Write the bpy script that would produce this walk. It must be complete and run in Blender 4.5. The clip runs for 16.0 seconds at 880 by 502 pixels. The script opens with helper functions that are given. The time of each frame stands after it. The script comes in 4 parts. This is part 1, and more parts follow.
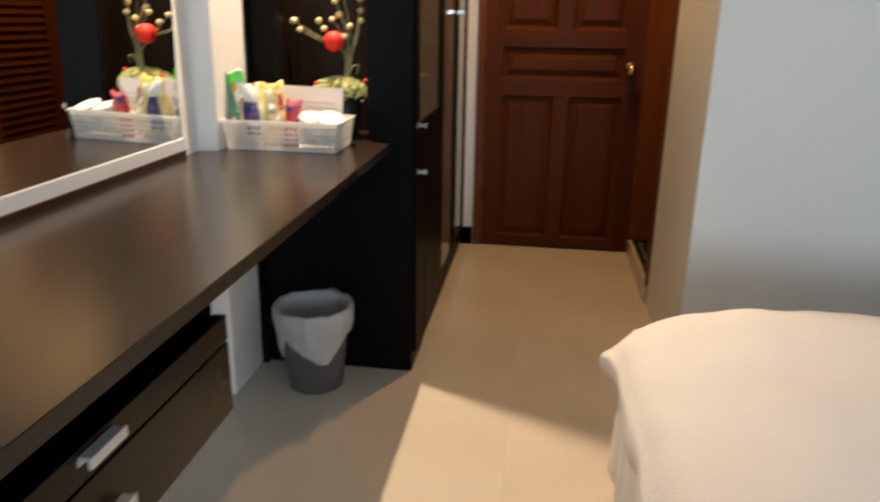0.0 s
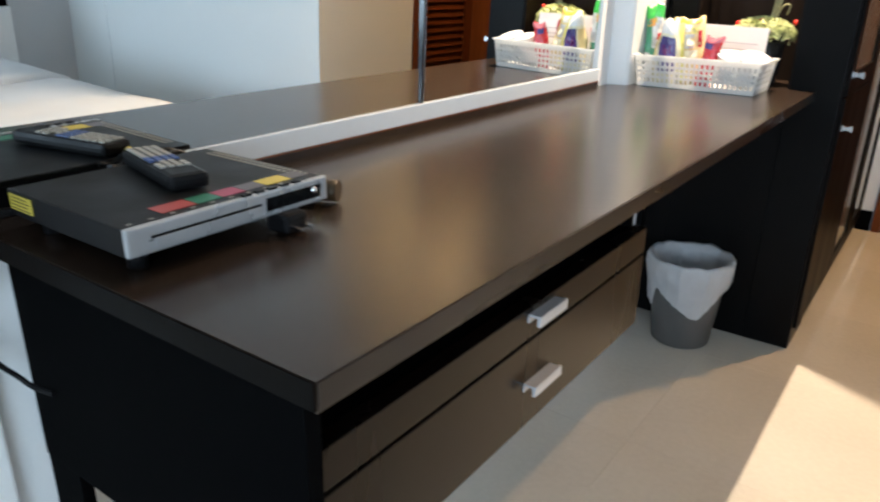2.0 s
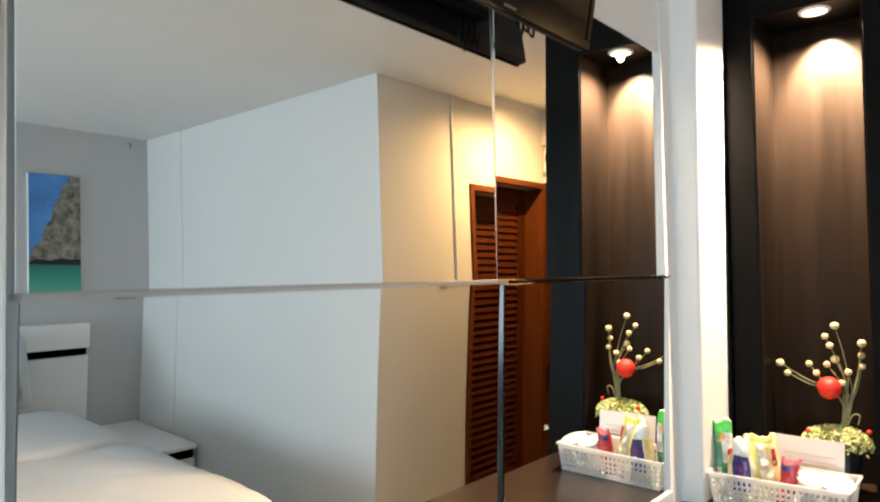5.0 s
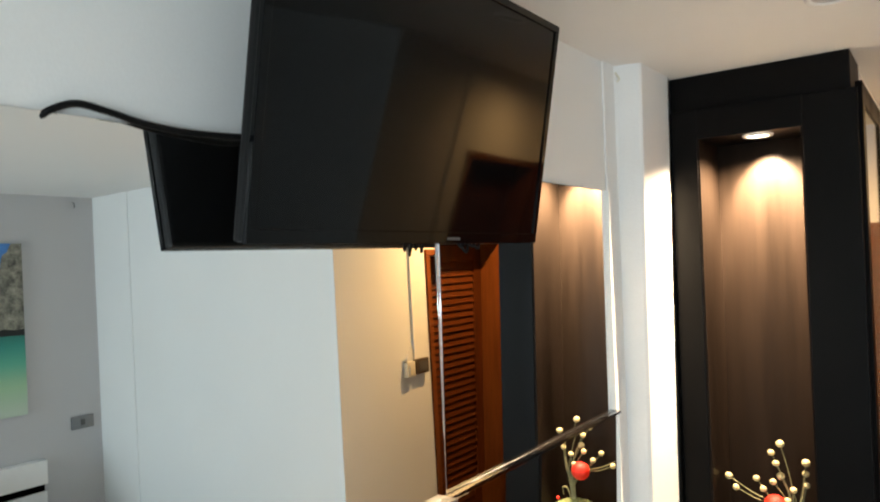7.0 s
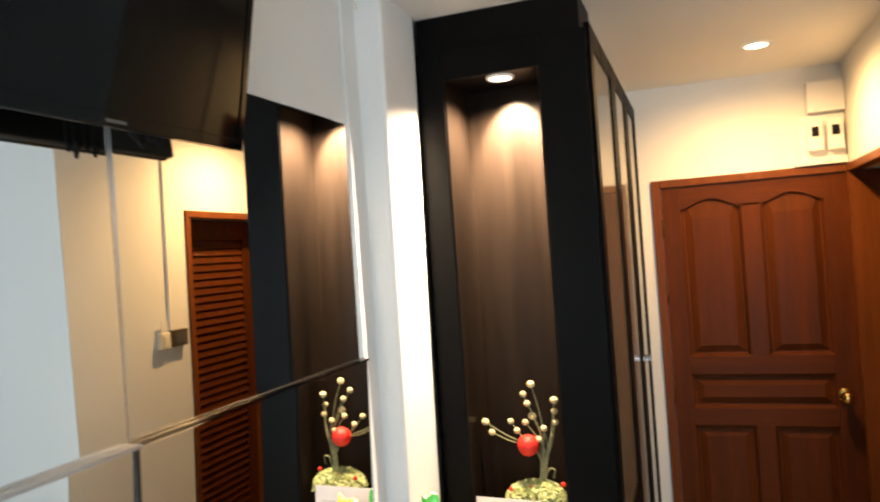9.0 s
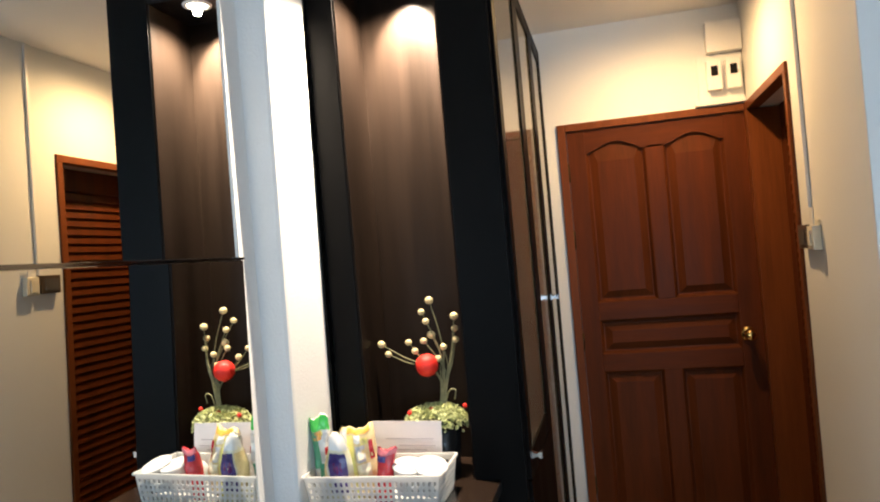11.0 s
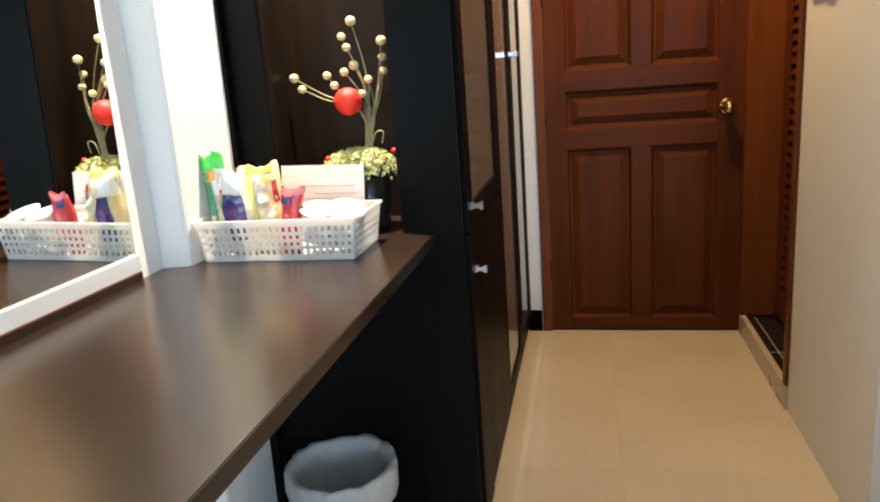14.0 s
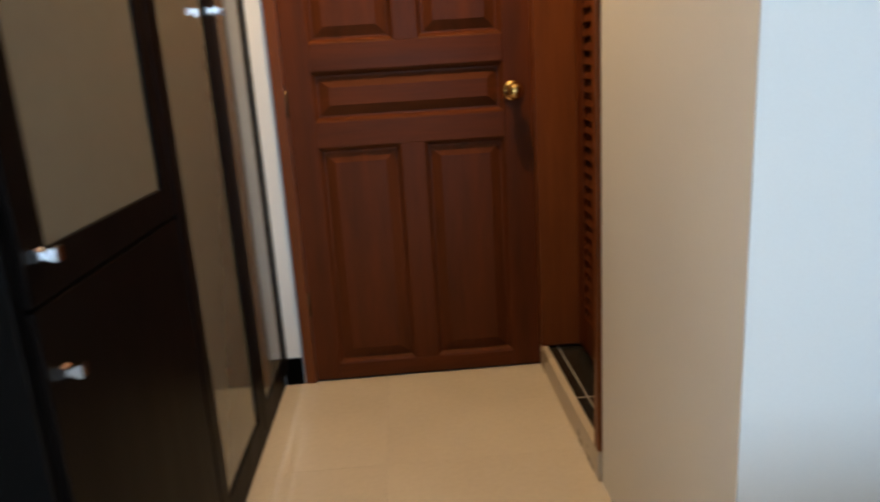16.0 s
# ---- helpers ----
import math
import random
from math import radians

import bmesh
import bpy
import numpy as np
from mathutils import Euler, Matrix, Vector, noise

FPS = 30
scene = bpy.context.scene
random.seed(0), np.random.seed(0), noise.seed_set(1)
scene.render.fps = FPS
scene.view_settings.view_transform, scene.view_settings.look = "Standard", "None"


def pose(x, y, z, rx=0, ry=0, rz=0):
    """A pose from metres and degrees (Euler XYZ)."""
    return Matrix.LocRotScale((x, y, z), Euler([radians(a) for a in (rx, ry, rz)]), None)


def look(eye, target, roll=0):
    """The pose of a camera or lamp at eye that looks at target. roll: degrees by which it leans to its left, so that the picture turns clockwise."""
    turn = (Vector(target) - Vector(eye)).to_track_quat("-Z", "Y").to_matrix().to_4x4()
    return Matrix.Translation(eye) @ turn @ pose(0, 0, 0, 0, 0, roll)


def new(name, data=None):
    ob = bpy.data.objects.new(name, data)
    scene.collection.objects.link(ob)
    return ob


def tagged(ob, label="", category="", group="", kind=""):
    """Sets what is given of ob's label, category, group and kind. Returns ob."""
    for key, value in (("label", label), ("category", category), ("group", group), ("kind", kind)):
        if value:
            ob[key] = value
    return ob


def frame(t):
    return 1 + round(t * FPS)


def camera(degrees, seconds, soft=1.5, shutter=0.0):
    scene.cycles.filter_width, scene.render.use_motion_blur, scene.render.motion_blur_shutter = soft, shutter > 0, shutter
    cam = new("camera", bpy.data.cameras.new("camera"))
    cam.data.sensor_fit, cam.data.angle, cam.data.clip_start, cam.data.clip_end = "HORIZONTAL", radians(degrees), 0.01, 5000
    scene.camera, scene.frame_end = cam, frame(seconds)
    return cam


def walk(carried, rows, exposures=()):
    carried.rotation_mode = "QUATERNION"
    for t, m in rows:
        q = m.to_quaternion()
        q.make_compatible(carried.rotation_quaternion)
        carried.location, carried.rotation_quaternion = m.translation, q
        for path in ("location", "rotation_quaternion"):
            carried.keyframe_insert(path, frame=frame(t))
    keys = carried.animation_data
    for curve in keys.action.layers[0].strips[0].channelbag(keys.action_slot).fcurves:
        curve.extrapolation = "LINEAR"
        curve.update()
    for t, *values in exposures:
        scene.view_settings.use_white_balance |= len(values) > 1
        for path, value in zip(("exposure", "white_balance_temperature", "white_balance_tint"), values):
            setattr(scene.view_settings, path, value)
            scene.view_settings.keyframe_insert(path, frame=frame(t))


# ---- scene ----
cam = camera(63.6, 16.0, 2.0, 0.4)
PATH = [
    (0, (0.421, 0.534, 1.234), (0.162, 2.417, 0.611), 0.9),
    (0.5, (0.377, 0.516, 1.171), (-0.174, 2.308, 0.474), 1.3),
    (1, (0.352, 0.483, 1.133), (-0.427, 2.187, 0.432), 1.3),
    (1.5, (0.326, 0.465, 1.114), (-0.626, 2.075, 0.405), 1.2),
    (2, (0.281, 0.447, 1.128), (-0.804, 1.968, 0.416), 1.2),
    (2.5, (0.237, 0.429, 1.186), (-0.969, 1.855, 0.471), 1.0),
    (3, (0.218, 0.427, 1.26), (-1.049, 1.799, 0.545), 0.4),
    (3.5, (0.213, 0.45, 1.324), (-1.064, 1.83, 0.643), 0.2),
    (4, (0.204, 0.491, 1.413), (-1.094, 1.934, 0.931), 0.2),
    (4.5, (0.186, 0.47, 1.413), (-1.107, 1.996, 1.375), -0.2),
    (4.7, (0.186, 0.463, 1.446), (-1.094, 1.998, 1.507), -0.3),
    (6.8, (0.227, 0.49, 1.939), (-0.961, 2.099, 1.957), -1.7),
    (7, (0.214, 0.494, 1.968), (-0.96, 2.113, 1.992), -2.1),
    (7.5, (0.207, 0.518, 2.047), (-0.934, 2.161, 2.062), -2.4),
    (8, (0.217, 0.537, 2.06), (-0.824, 2.245, 2.068), -2.8),
    (8.5, (0.257, 0.602, 1.909), (-0.619, 2.4, 1.925), -3.5),
    (9, (0.278, 0.716, 1.777), (-0.407, 2.595, 1.788), -4.0),
    (9.5, (0.282, 0.757, 1.682), (-0.271, 2.679, 1.693), -4.3),
    (9.7, (0.28, 0.77, 1.654), (-0.231, 2.703, 1.664), -4.5),
    (12, (0.29, 0.945, 1.335), (-0.167, 2.892, 1.36), -4.7),
    (12.5, (0.335, 0.938, 1.288), (-0.115, 2.886, 1.224), -4.5),
    (13, (0.388, 0.973, 1.251), (-0.066, 2.896, 0.939), -4.2),
    (13.5, (0.373, 1.068, 1.224), (-0.066, 2.962, 0.754), -4.4),
    (14, (0.295, 1.23, 1.195), (-0.119, 3.129, 0.723), -4.2),
    (14.5, (0.269, 1.347, 1.152), (-0.106, 3.255, 0.685), -4.2),
    (15, (0.332, 1.558, 1.115), (0.006, 3.472, 0.636), -4.1),
    (15.5, (0.418, 1.793, 1.132), (0.192, 3.721, 0.65), -3.8),
    (16, (0.48, 2.009, 1.089), (0.569, 3.943, 0.588), -3.6),
]
# stops, kelvin, tint: the clip's camera shifts its exposure and white balance on the way
EXPOSURES = [
    (0, -0.62, 6950, 16), (0.5, -0.46, 6500, 14), (1.5, 0.08, 5900, 12), (2.5, 0.06, 6200, 12), (3.5, 0.1, 6500, 11), (4.5, -0.18, 6650, 13), (7, -0.1, 6950, 12),
    (8.5, -0.09, 7000, 13), (9.5, -0.38, 6350, 12), (12, -0.52, 5850, 11), (12.5, -0.37, 5900, 11), (13.5, 0.1, 6100, 10), (14.5, 0.1, 6000, 10), (16, 0.06, 5800, 10),
]
walk(cam, [(t, look(eye, target, roll)) for t, eye, target, roll in PATH], EXPOSURES)

# ---- world and light ----
world = bpy.data.worlds.new("world")
scene.world = world
world.use_nodes = True
_wn = world.node_tree.nodes
_sky = _wn.new("ShaderNodeTexSky")
_sky.sky_type = 'NISHITA'
_sky.sun_disc = False
_sky.sun_elevation = radians(48)
_sky.sun_rotation = radians(20)
world.node_tree.links.new(_sky.outputs[0], _wn["Background"].inputs[0])
_wn["Background"].inputs[1].default_value = 0.10


def lamp(name, kind, energy, color, m, **settings):
    data = bpy.data.lights.new(name, kind)
    data.energy, data.color = energy, color
    ob = new(name, data)
    ob.matrix_world = m
    return ob


SUN = lamp("sun", 'SUN', 2.5, (1, 0.95, 0.88), look((0, 12, 14), (0, 0, 0)))
SUN.data.angle = radians(0.6)
DAY = lamp("window_daylight", 'AREA', 108, (0.70, 0.88, 1.0), look((1.9, -2.52, 1.20), (1.7, 3, 1.13)))
DAY.data.shape, DAY.data.size, DAY.data.size_y = 'RECTANGLE', 2.1, 1.14
WARM = (1.0, 0.58, 0.22)
NICHE = lamp("niche_spot", 'SPOT', 340, (1.0, 0.77, 0.52), look((-0.277, 2.905, 2.303), (-0.277, 2.904, 0)))
NICHE.data.spot_size, NICHE.data.spot_blend, NICHE.data.shadow_soft_size = radians(156), 0.9, 0.012
# added spot without a fitting of its own: brightens the top of the niche back
BACK_FILL = lamp("niche_back_fill", 'SPOT', 390, (1.0, 0.77, 0.52), look((-0.277, 2.945, 2.310), (-0.277, 3.533, 1.501)))
BACK_FILL.data.spot_size, BACK_FILL.data.spot_blend, BACK_FILL.data.shadow_soft_size = radians(73), 0.6, 0.010
HALL = lamp("corridor_spot", 'SPOT', 120, WARM, look((0.55, 3.87, 2.505), (0.55, 3.86, 0)))
HALL.data.spot_size, HALL.data.spot_blend, HALL.data.shadow_soft_size = radians(176), 1.0, 0.03


# ---- materials ----
def material(name, color, rough=0.5, metal=0.0, vary=0.08, scale=6.0, fine=90.0, bump=0.05, spec=0.5, tint=None, stretch=(1, 1, 1), coat=0.0, detail=4.0, even=False):
    """A principled surface with colour variation at two scales, rough patches and fine relief."""
    m = bpy.data.materials.new(name)
    m.use_nodes = True
    n, l = m.node_tree.nodes, m.node_tree.links
    b = n["Principled BSDF"]
    b.inputs["Metallic"].default_value = metal
    b.inputs["Specular IOR Level"].default_value = spec
    b.inputs["Coat Weight"].default_value = coat
    co = n.new("ShaderNodeTexCoord")
    mp = n.new("ShaderNodeMapping")
    mp.inputs["Scale"].default_value = stretch
    l.new(co.outputs["Object"], mp.inputs[0])
    big, small = n.new("ShaderNodeTexNoise"), n.new("ShaderNodeTexNoise")
    for tex, s in ((big, scale), (small, fine)):
        tex.inputs["Scale"].default_value, tex.inputs["Detail"].default_value = s, detail
        l.new(mp.outputs[0], tex.inputs["Vector"])
    add = n.new("ShaderNodeMath")
    add.operation = 'MULTIPLY_ADD'
    l.new(small.outputs[0], add.inputs[0])
    add.inputs[1].default_value = 0.5
    l.new(big.outputs[0], add.inputs[2])
    ramp = n.new("ShaderNodeMapRange")
    ramp.inputs[1].default_value, ramp.inputs[2].default_value = 0.45, 1.05
    l.new(add.outputs[0], ramp.inputs[0])
    mix = n.new("ShaderNodeMix")
    mix.data_type = 'RGBA'
    dark = [c * (1 - vary) for c in color]
    lite = [min(1, c * (1 + vary)) for c in (tint or color)]
    mix.inputs["A"].default_value, mix.inputs["B"].default_value = (*dark, 1), (*lite, 1)
    l.new(ramp.outputs[0], mix.inputs["Factor"])
    l.new(mix.outputs["Result"], b.inputs["Base Color"])
    rr = n.new("ShaderNodeMapRange")
    rr.inputs[1].default_value, rr.inputs[2].default_value = 0.3, 0.7
    rr.inputs[3].default_value, rr.inputs[4].default_value = max(0, rough * 0.85), min(1, rough * 1.15)
    l.new(big.outputs[0], rr.inputs[0])
    b.inputs["Roughness"].default_value = rough
    if not even:
        l.new(rr.outputs[0], b.inputs["Roughness"])
    if bump:
        bp = n.new("ShaderNodeBump")
        bp.inputs["Strength"].default_value, bp.inputs["Distance"].default_value = bump, 0.01
        l.new(small.outputs[0], bp.inputs["Height"])
        l.new(bp.outputs[0], b.inputs["Normal"])
    return m


def plain(name, color, rough=0.4, metal=0.0, emit=0.0, alpha=None):
    m = bpy.data.materials.new(name)
    m.use_nodes = True
    b = m.node_tree.nodes["Principled BSDF"]
    b.inputs["Base Color"].default_value = (*color, 1)
    b.inputs["Roughness"].default_value, b.inputs["Metallic"].default_value = rough, metal
    if emit:
        b.inputs["Emission Color"].default_value = (*color, 1)
        b.inputs["Emission Strength"].default_value = emit
    return m


PAINT = material("white wall paint", (0.78, 0.79, 0.78), 0.6, vary=0.03, scale=1.5, fine=220, bump=0.04)
ROUGH_PAINT = material("rough white plaster", (0.8, 0.8, 0.79), 0.6, vary=0.04, scale=3, fine=150, bump=0.13)
GREY_PAINT = material("grey wall paint", (0.52, 0.52, 0.53), 0.6, vary=0.03, scale=1.5, fine=220, bump=0.04)
CEILING = material("ceiling paint", (0.78, 0.77, 0.75), 0.7, vary=0.025, scale=1.2, fine=160, bump=0.03)
TILE = material("polished cream tile", (0.54, 0.50, 0.43), 0.22, vary=0.05, scale=2.2, fine=60, bump=0.002, tint=(0.58, 0.54, 0.47))
GROUT = material("tile grout", (0.535, 0.495, 0.425), 0.4, vary=0.05, scale=8)
ESPRESSO = material("espresso laminate", (0.0045, 0.0026, 0.0018), 0.26, vary=0.15, scale=2, fine=20, bump=0.0, stretch=(4, 4, 0.5), spec=0.16)
WARDROBE = material("espresso wardrobe veneer", (0.0036, 0.0027, 0.0024), 0.42, vary=0.15, scale=2, fine=20, bump=0.0, stretch=(4, 4, 0.5), spec=0.04)
DESKTOP = material("dark desk laminate", (0.0205, 0.0124, 0.0082), 0.24, vary=0.08, scale=1.5, fine=14, bump=0.0, stretch=(3, 0.6, 3), spec=0.68, detail=1.0, even=True)
# one edge laminate in two colours: lit front and shaded end are painted in
LIT_EDGE = material("lit desk edge laminate", (0.017, 0.0132, 0.0108), 0.3, vary=0.12, scale=4, fine=30, bump=0.0, stretch=(3, 0.6, 3), spec=0.35)
SHADED_EDGE = material("shaded desk edge laminate", (0.004, 0.0032, 0.0027), 0.4, vary=0.2, scale=4, fine=50, bump=0.0, spec=0.03)
NICHE_WOOD = material("dark veneer niche", (0.0098, 0.0064, 0.0045), 0.42, spec=0.06, vary=0.45, scale=1.6, fine=7, bump=0.02, stretch=(8, 8, 0.45))
CABINET = material("espresso cabinet laminate", (0.0030, 0.0028, 0.0028), 0.4, vary=0.15, scale=2, fine=20, bump=0.0, stretch=(4, 4, 0.5), spec=0.08)
BLACK_SIDE = material("black matt laminate", (0.002, 0.002, 0.0022), 0.5, vary=0.2, scale=4, fine=60, bump=0.02, spec=0.004)
TEAK = material("stained teak", (0.068, 0.0188, 0.0050), 0.42, spec=0.09, vary=0.2, scale=2.4, fine=16, bump=0.03, stretch=(6, 6, 0.5), tint=(0.092, 0.023, 0.0053))
TEAK_RAIL = material("stained teak rail", (0.070, 0.0193, 0.0051), 0.42, spec=0.09, vary=0.2, scale=2.4, fine=16, bump=0.03, stretch=(0.5, 6, 6), tint=(0.092, 0.023, 0.0053))
TEAK_LIGHT = material("varnished teak frame", (0.145, 0.042, 0.010), 0.4, spec=0.15, vary=0.28, scale=2.4, fine=18, bump=0.03, stretch=(10, 10, 0.6))
MIRROR = plain("mirror silver", (0.90, 0.93, 0.93), 0.0, 1.0)
ALU = material("brushed aluminium", (0.60, 0.60, 0.61), 0.38, 1.0, vary=0.05, scale=8, fine=200, bump=0.02)
# polished seam strip with its dark reflection put into the colour
DARK_REFLECTION = plain("polished edge with dark reflection", (0.22, 0.22, 0.23), 0.12, 1.0)
CHROME = plain("chrome", (0.66, 0.66, 0.68), 0.2, 1.0)
HINGE = plain("dark brass", (0.06, 0.04, 0.02), 0.45, 0.8)
BRASS = plain("polished brass", (0.72, 0.50, 0.18), 0.16, 1.0)
LINEN = material("white bed linen", (0.64, 0.65, 0.67), 0.85, vary=0.05, scale=5, fine=200, bump=0.28)
SATIN_GLASS = material("satin beige glass", (0.135, 0.128, 0.100), 0.10, vary=0.06, scale=2, fine=30, bump=0.0)
BLACK_PLASTIC = material("black plastic", (0.006, 0.006, 0.0065), 0.45, vary=0.2, scale=10, fine=200, bump=0.03, spec=0.14)
SCREEN = plain("tv screen", (0.0022, 0.0026, 0.003), 0.055)
SCREEN.node_tree.nodes["Principled BSDF"].inputs["Specular IOR Level"].default_value = 0.15
WHITE_PLASTIC = material("white plastic", (0.82, 0.82, 0.81), 0.35, vary=0.03, scale=8, fine=120, bump=0.01)
CREAM_PLASTIC = material("cream plastic", (0.72, 0.68, 0.56), 0.4, vary=0.05, scale=8, fine=120, bump=0.01)
GREY_PLASTIC = material("grey plastic", (0.085, 0.082, 0.08), 0.45, vary=0.12, scale=8, fine=140, bump=0.02)
STONE_BLACK = material("black granite", (0.018, 0.018, 0.018), 0.2, vary=0.4, scale=30, fine=160, bump=0.01)
STONE_SILL = material("cream tile edge", (0.52, 0.46, 0.38), 0.3, vary=0.08, scale=6)
LAMP_GLOW = plain("lamp glow", (1.0, 0.84, 0.58), 0.4, 0, 25)
LAMP_GLOW_HALL = plain("corridor lamp glow", (1.0, 0.84, 0.52), 0.4, 0, 26)


def thin(m, share, color):
    """Lets part of the light through a thin sheet."""
    n, l = m.node_tree.nodes, m.node_tree.links
    tr, mx = n.new("ShaderNodeBsdfTranslucent"), n.new("ShaderNodeMixShader")
    tr.inputs[0].default_value = (*color, 1)
    mx.inputs[0].default_value = share
    l.new(n["Principled BSDF"].outputs[0], mx.inputs[1])
    l.new(tr.outputs[0], mx.inputs[2])
    l.new(mx.outputs[0], n["Material Output"].inputs[0])
    return m


JOINT = material("pale joint filler", (0.55, 0.53, 0.48), 0.7, vary=0.1)
HANDLE = material("satin silver handle", (0.54, 0.54, 0.55), 0.35, 0.35, vary=0.05, scale=8, fine=160, bump=0.01)
LEDGE = material("glossy pale grey ledge", (0.60, 0.65, 0.69), 0.22, vary=0.03, scale=3, fine=60, bump=0.01)
BASKET = thin(material("thin white basket plastic", (0.84, 0.84, 0.83), 0.3, vary=0.02, scale=8, fine=120, bump=0.01), 0.45, (0.9, 0.9, 0.88))


# ---- mesh tools ----
def box(bm, x0, x1, y0, y1, z0, z1, bevel=0.0, m=None):
    v = [bm.verts.new((x, y, z)) for x in (x0, x1) for y in (y0, y1) for z in (z0, z1)]
    faces = [bm.faces.new([v[i] for i in q]) for q in ((0, 1, 3, 2), (4, 6, 7, 5), (0, 4, 5, 1), (2, 3, 7, 6), (0, 2, 6, 4), (1, 5, 7, 3))]
    made = v
    if bevel:
        edges = {e for f in faces for e in f.edges}
        r = bmesh.ops.bevel(bm, geom=list(edges), offset=bevel, segments=2, affect='EDGES', profile=0.6)
        made = list({w for f in r["faces"] for w in f.verts} | {w for w in v if w.is_valid})
    if m:
        bmesh.ops.transform(bm, matrix=m, verts=made)
    return bm


def boxed(*a, **k):
    return box(bmesh.new(), *a, **k)


def cyl(bm, x, y, z0, z1, r0, r1=None, seg=24, caps=True):
    r1 = r0 if r1 is None else r1
    lo = [bm.verts.new((x + r0 * math.cos(6.2832 * i / seg), y + r0 * math.sin(6.2832 * i / seg), z0)) for i in range(seg)]
    hi = [bm.verts.new((x + r1 * math.cos(6.2832 * i / seg), y + r1 * math.sin(6.2832 * i / seg), z1)) for i in range(seg)]
    for i in range(seg):
        bm.faces.new((lo[i], lo[(i + 1) % seg], hi[(i + 1) % seg], hi[i])).smooth = True
    if caps:
        bm.faces.new(lo[::-1])
        bm.faces.new(hi)
    return bm


def lathe(bm, x, y, profile, seg=32):
    """Turns (radius, height) pairs about a vertical axis."""
    rings = [[bm.verts.new((x + r * math.cos(6.2832 * i / seg), y + r * math.sin(6.2832 * i / seg), z)) for i in range(seg)] for r, z in profile]
    for a, b in zip(rings, rings[1:]):
        for i in range(seg):
            bm.faces.new((a[i], a[(i + 1) % seg], b[(i + 1) % seg], b[i])).smooth = True
    return bm


def tube(bm, points, r, seg=8, taper=1.0):
    """A round cord through points, smoothed."""
    pts = [Vector(p) for p in points]
    path = []
    for i in range(len(pts) - 1):
        p0, p1, p2, p3 = pts[max(i - 1, 0)], pts[i], pts[i + 1], pts[min(i + 2, len(pts) - 1)]
        for k in range(6):
            u = k / 6
            path.append(0.5 * (2 * p1 + (p2 - p0) * u + (2 * p0 - 5 * p1 + 4 * p2 - p3) * u * u + (3 * p1 - p0 - 3 * p2 + p3) * u ** 3))
    path.append(pts[-1])
    rings = []
    side = None
    for i, p in enumerate(path):
        d = (path[min(i + 1, len(path) - 1)] - path[max(i - 1, 0)]).normalized()
        if side is None:
            side = d.orthogonal().normalized()
        side = (side - d * side.dot(d)).normalized()
        up = d.cross(side)
        rad = r * (1 + (taper - 1) * i / (len(path) - 1))
        rings.append([bm.verts.new(p + (side * math.cos(6.2832 * k / seg) + up * math.sin(6.2832 * k / seg)) * rad) for k in range(seg)])
    for a, b in zip(rings, rings[1:]):
        for k in range(seg):
            bm.faces.new((a[k], a[(k + 1) % seg], b[(k + 1) % seg], b[k])).smooth = True
    bm.faces.new(rings[0][::-1])
    bm.faces.new(rings[-1])
    return bm


def ball(bm, c, r, seg=14, squash=1.0):
    made = bmesh.ops.create_uvsphere(bm, u_segments=seg, v_segments=max(6, seg // 2 + 2), radius=r)["verts"]
    for v in made:
        v.co = Vector((v.co.x, v.co.y, v.co.z * squash)) + Vector(c)
        for f in v.link_faces:
            f.smooth = True
    return bm


def prism(bm, outline, z0, z1):
    lo = [bm.verts.new((x, y, z0)) for x, y in outline]
    hi = [bm.verts.new((x, y, z1)) for x, y in outline]
    n = len(outline)
    for i in range(n):
        bm.faces.new((lo[i], lo[(i + 1) % n], hi[(i + 1) % n], hi[i]))
    bm.faces.new(lo[::-1])
    bm.faces.new(hi)
    return bm


def part(name, bm, mat, parent=None, label=""):
    bmesh.ops.recalc_face_normals(bm, faces=bm.faces)
    me = bpy.data.meshes.new(name)
    bm.to_mesh(me)
    bm.free()
    me.materials.append(mat)
    ob = new(name, me)
    if parent is not None:
        ob.parent = parent
        ob.matrix_parent_inverse = parent.matrix_world.inverted()
    return tagged(ob, label)


def thing(name, at, label, category, group="", kind=""):
    ob = new(name)
    ob.empty_display_size = 0.05
    ob.location = at
    ob.matrix_world = Matrix.Translation(at)
    return tagged(ob, label, category, group, kind)


def solid(name, bm, mat, label, category, kind="structure"):
    return tagged(part(name, bm, mat), label, category, "", kind)


# ---- the shell ----
Z = 2.535
MX = -0.606      # mirror face
RX = 0.947       # corridor's wall with the louvred door
CY = 2.93        # outer corner of that wall
DY = 4.44        # wall with the entrance door
CF = 2.84        # face of the niche cabinet
EX = 3.06        # wall behind the bed

solid("wall_west", boxed(-0.80, -0.612, -2.6, CF + 0.02, 0, Z), PAINT, "white painted wall behind desk and mirrors", "wall")
solid("wall_west_pier", boxed(-0.611, -0.597, -2.6, 0.742, 0, Z, 0.004), PAINT, "white painted pier beside the mirrors", "wall")
solid("wall_west_back", boxed(-0.80, -0.60, CF + 0.02, DY + 0.15, 0, Z), PAINT, "white wall behind the wardrobe", "wall")
column = prism(bmesh.new(), [(-0.611, 2.474), (-0.6045, 2.474), (-0.6045, 2.552), (-0.598, 2.558), (-0.536, 2.570), (-0.528, 2.575), (-0.526, 2.584), (-0.526, 2.815), (-0.611, 2.815)], 0, Z)
for v in column.verts:
    if v.co.x > -0.6:
        v.co.x -= 0.030 * (1 - v.co.z / Z)
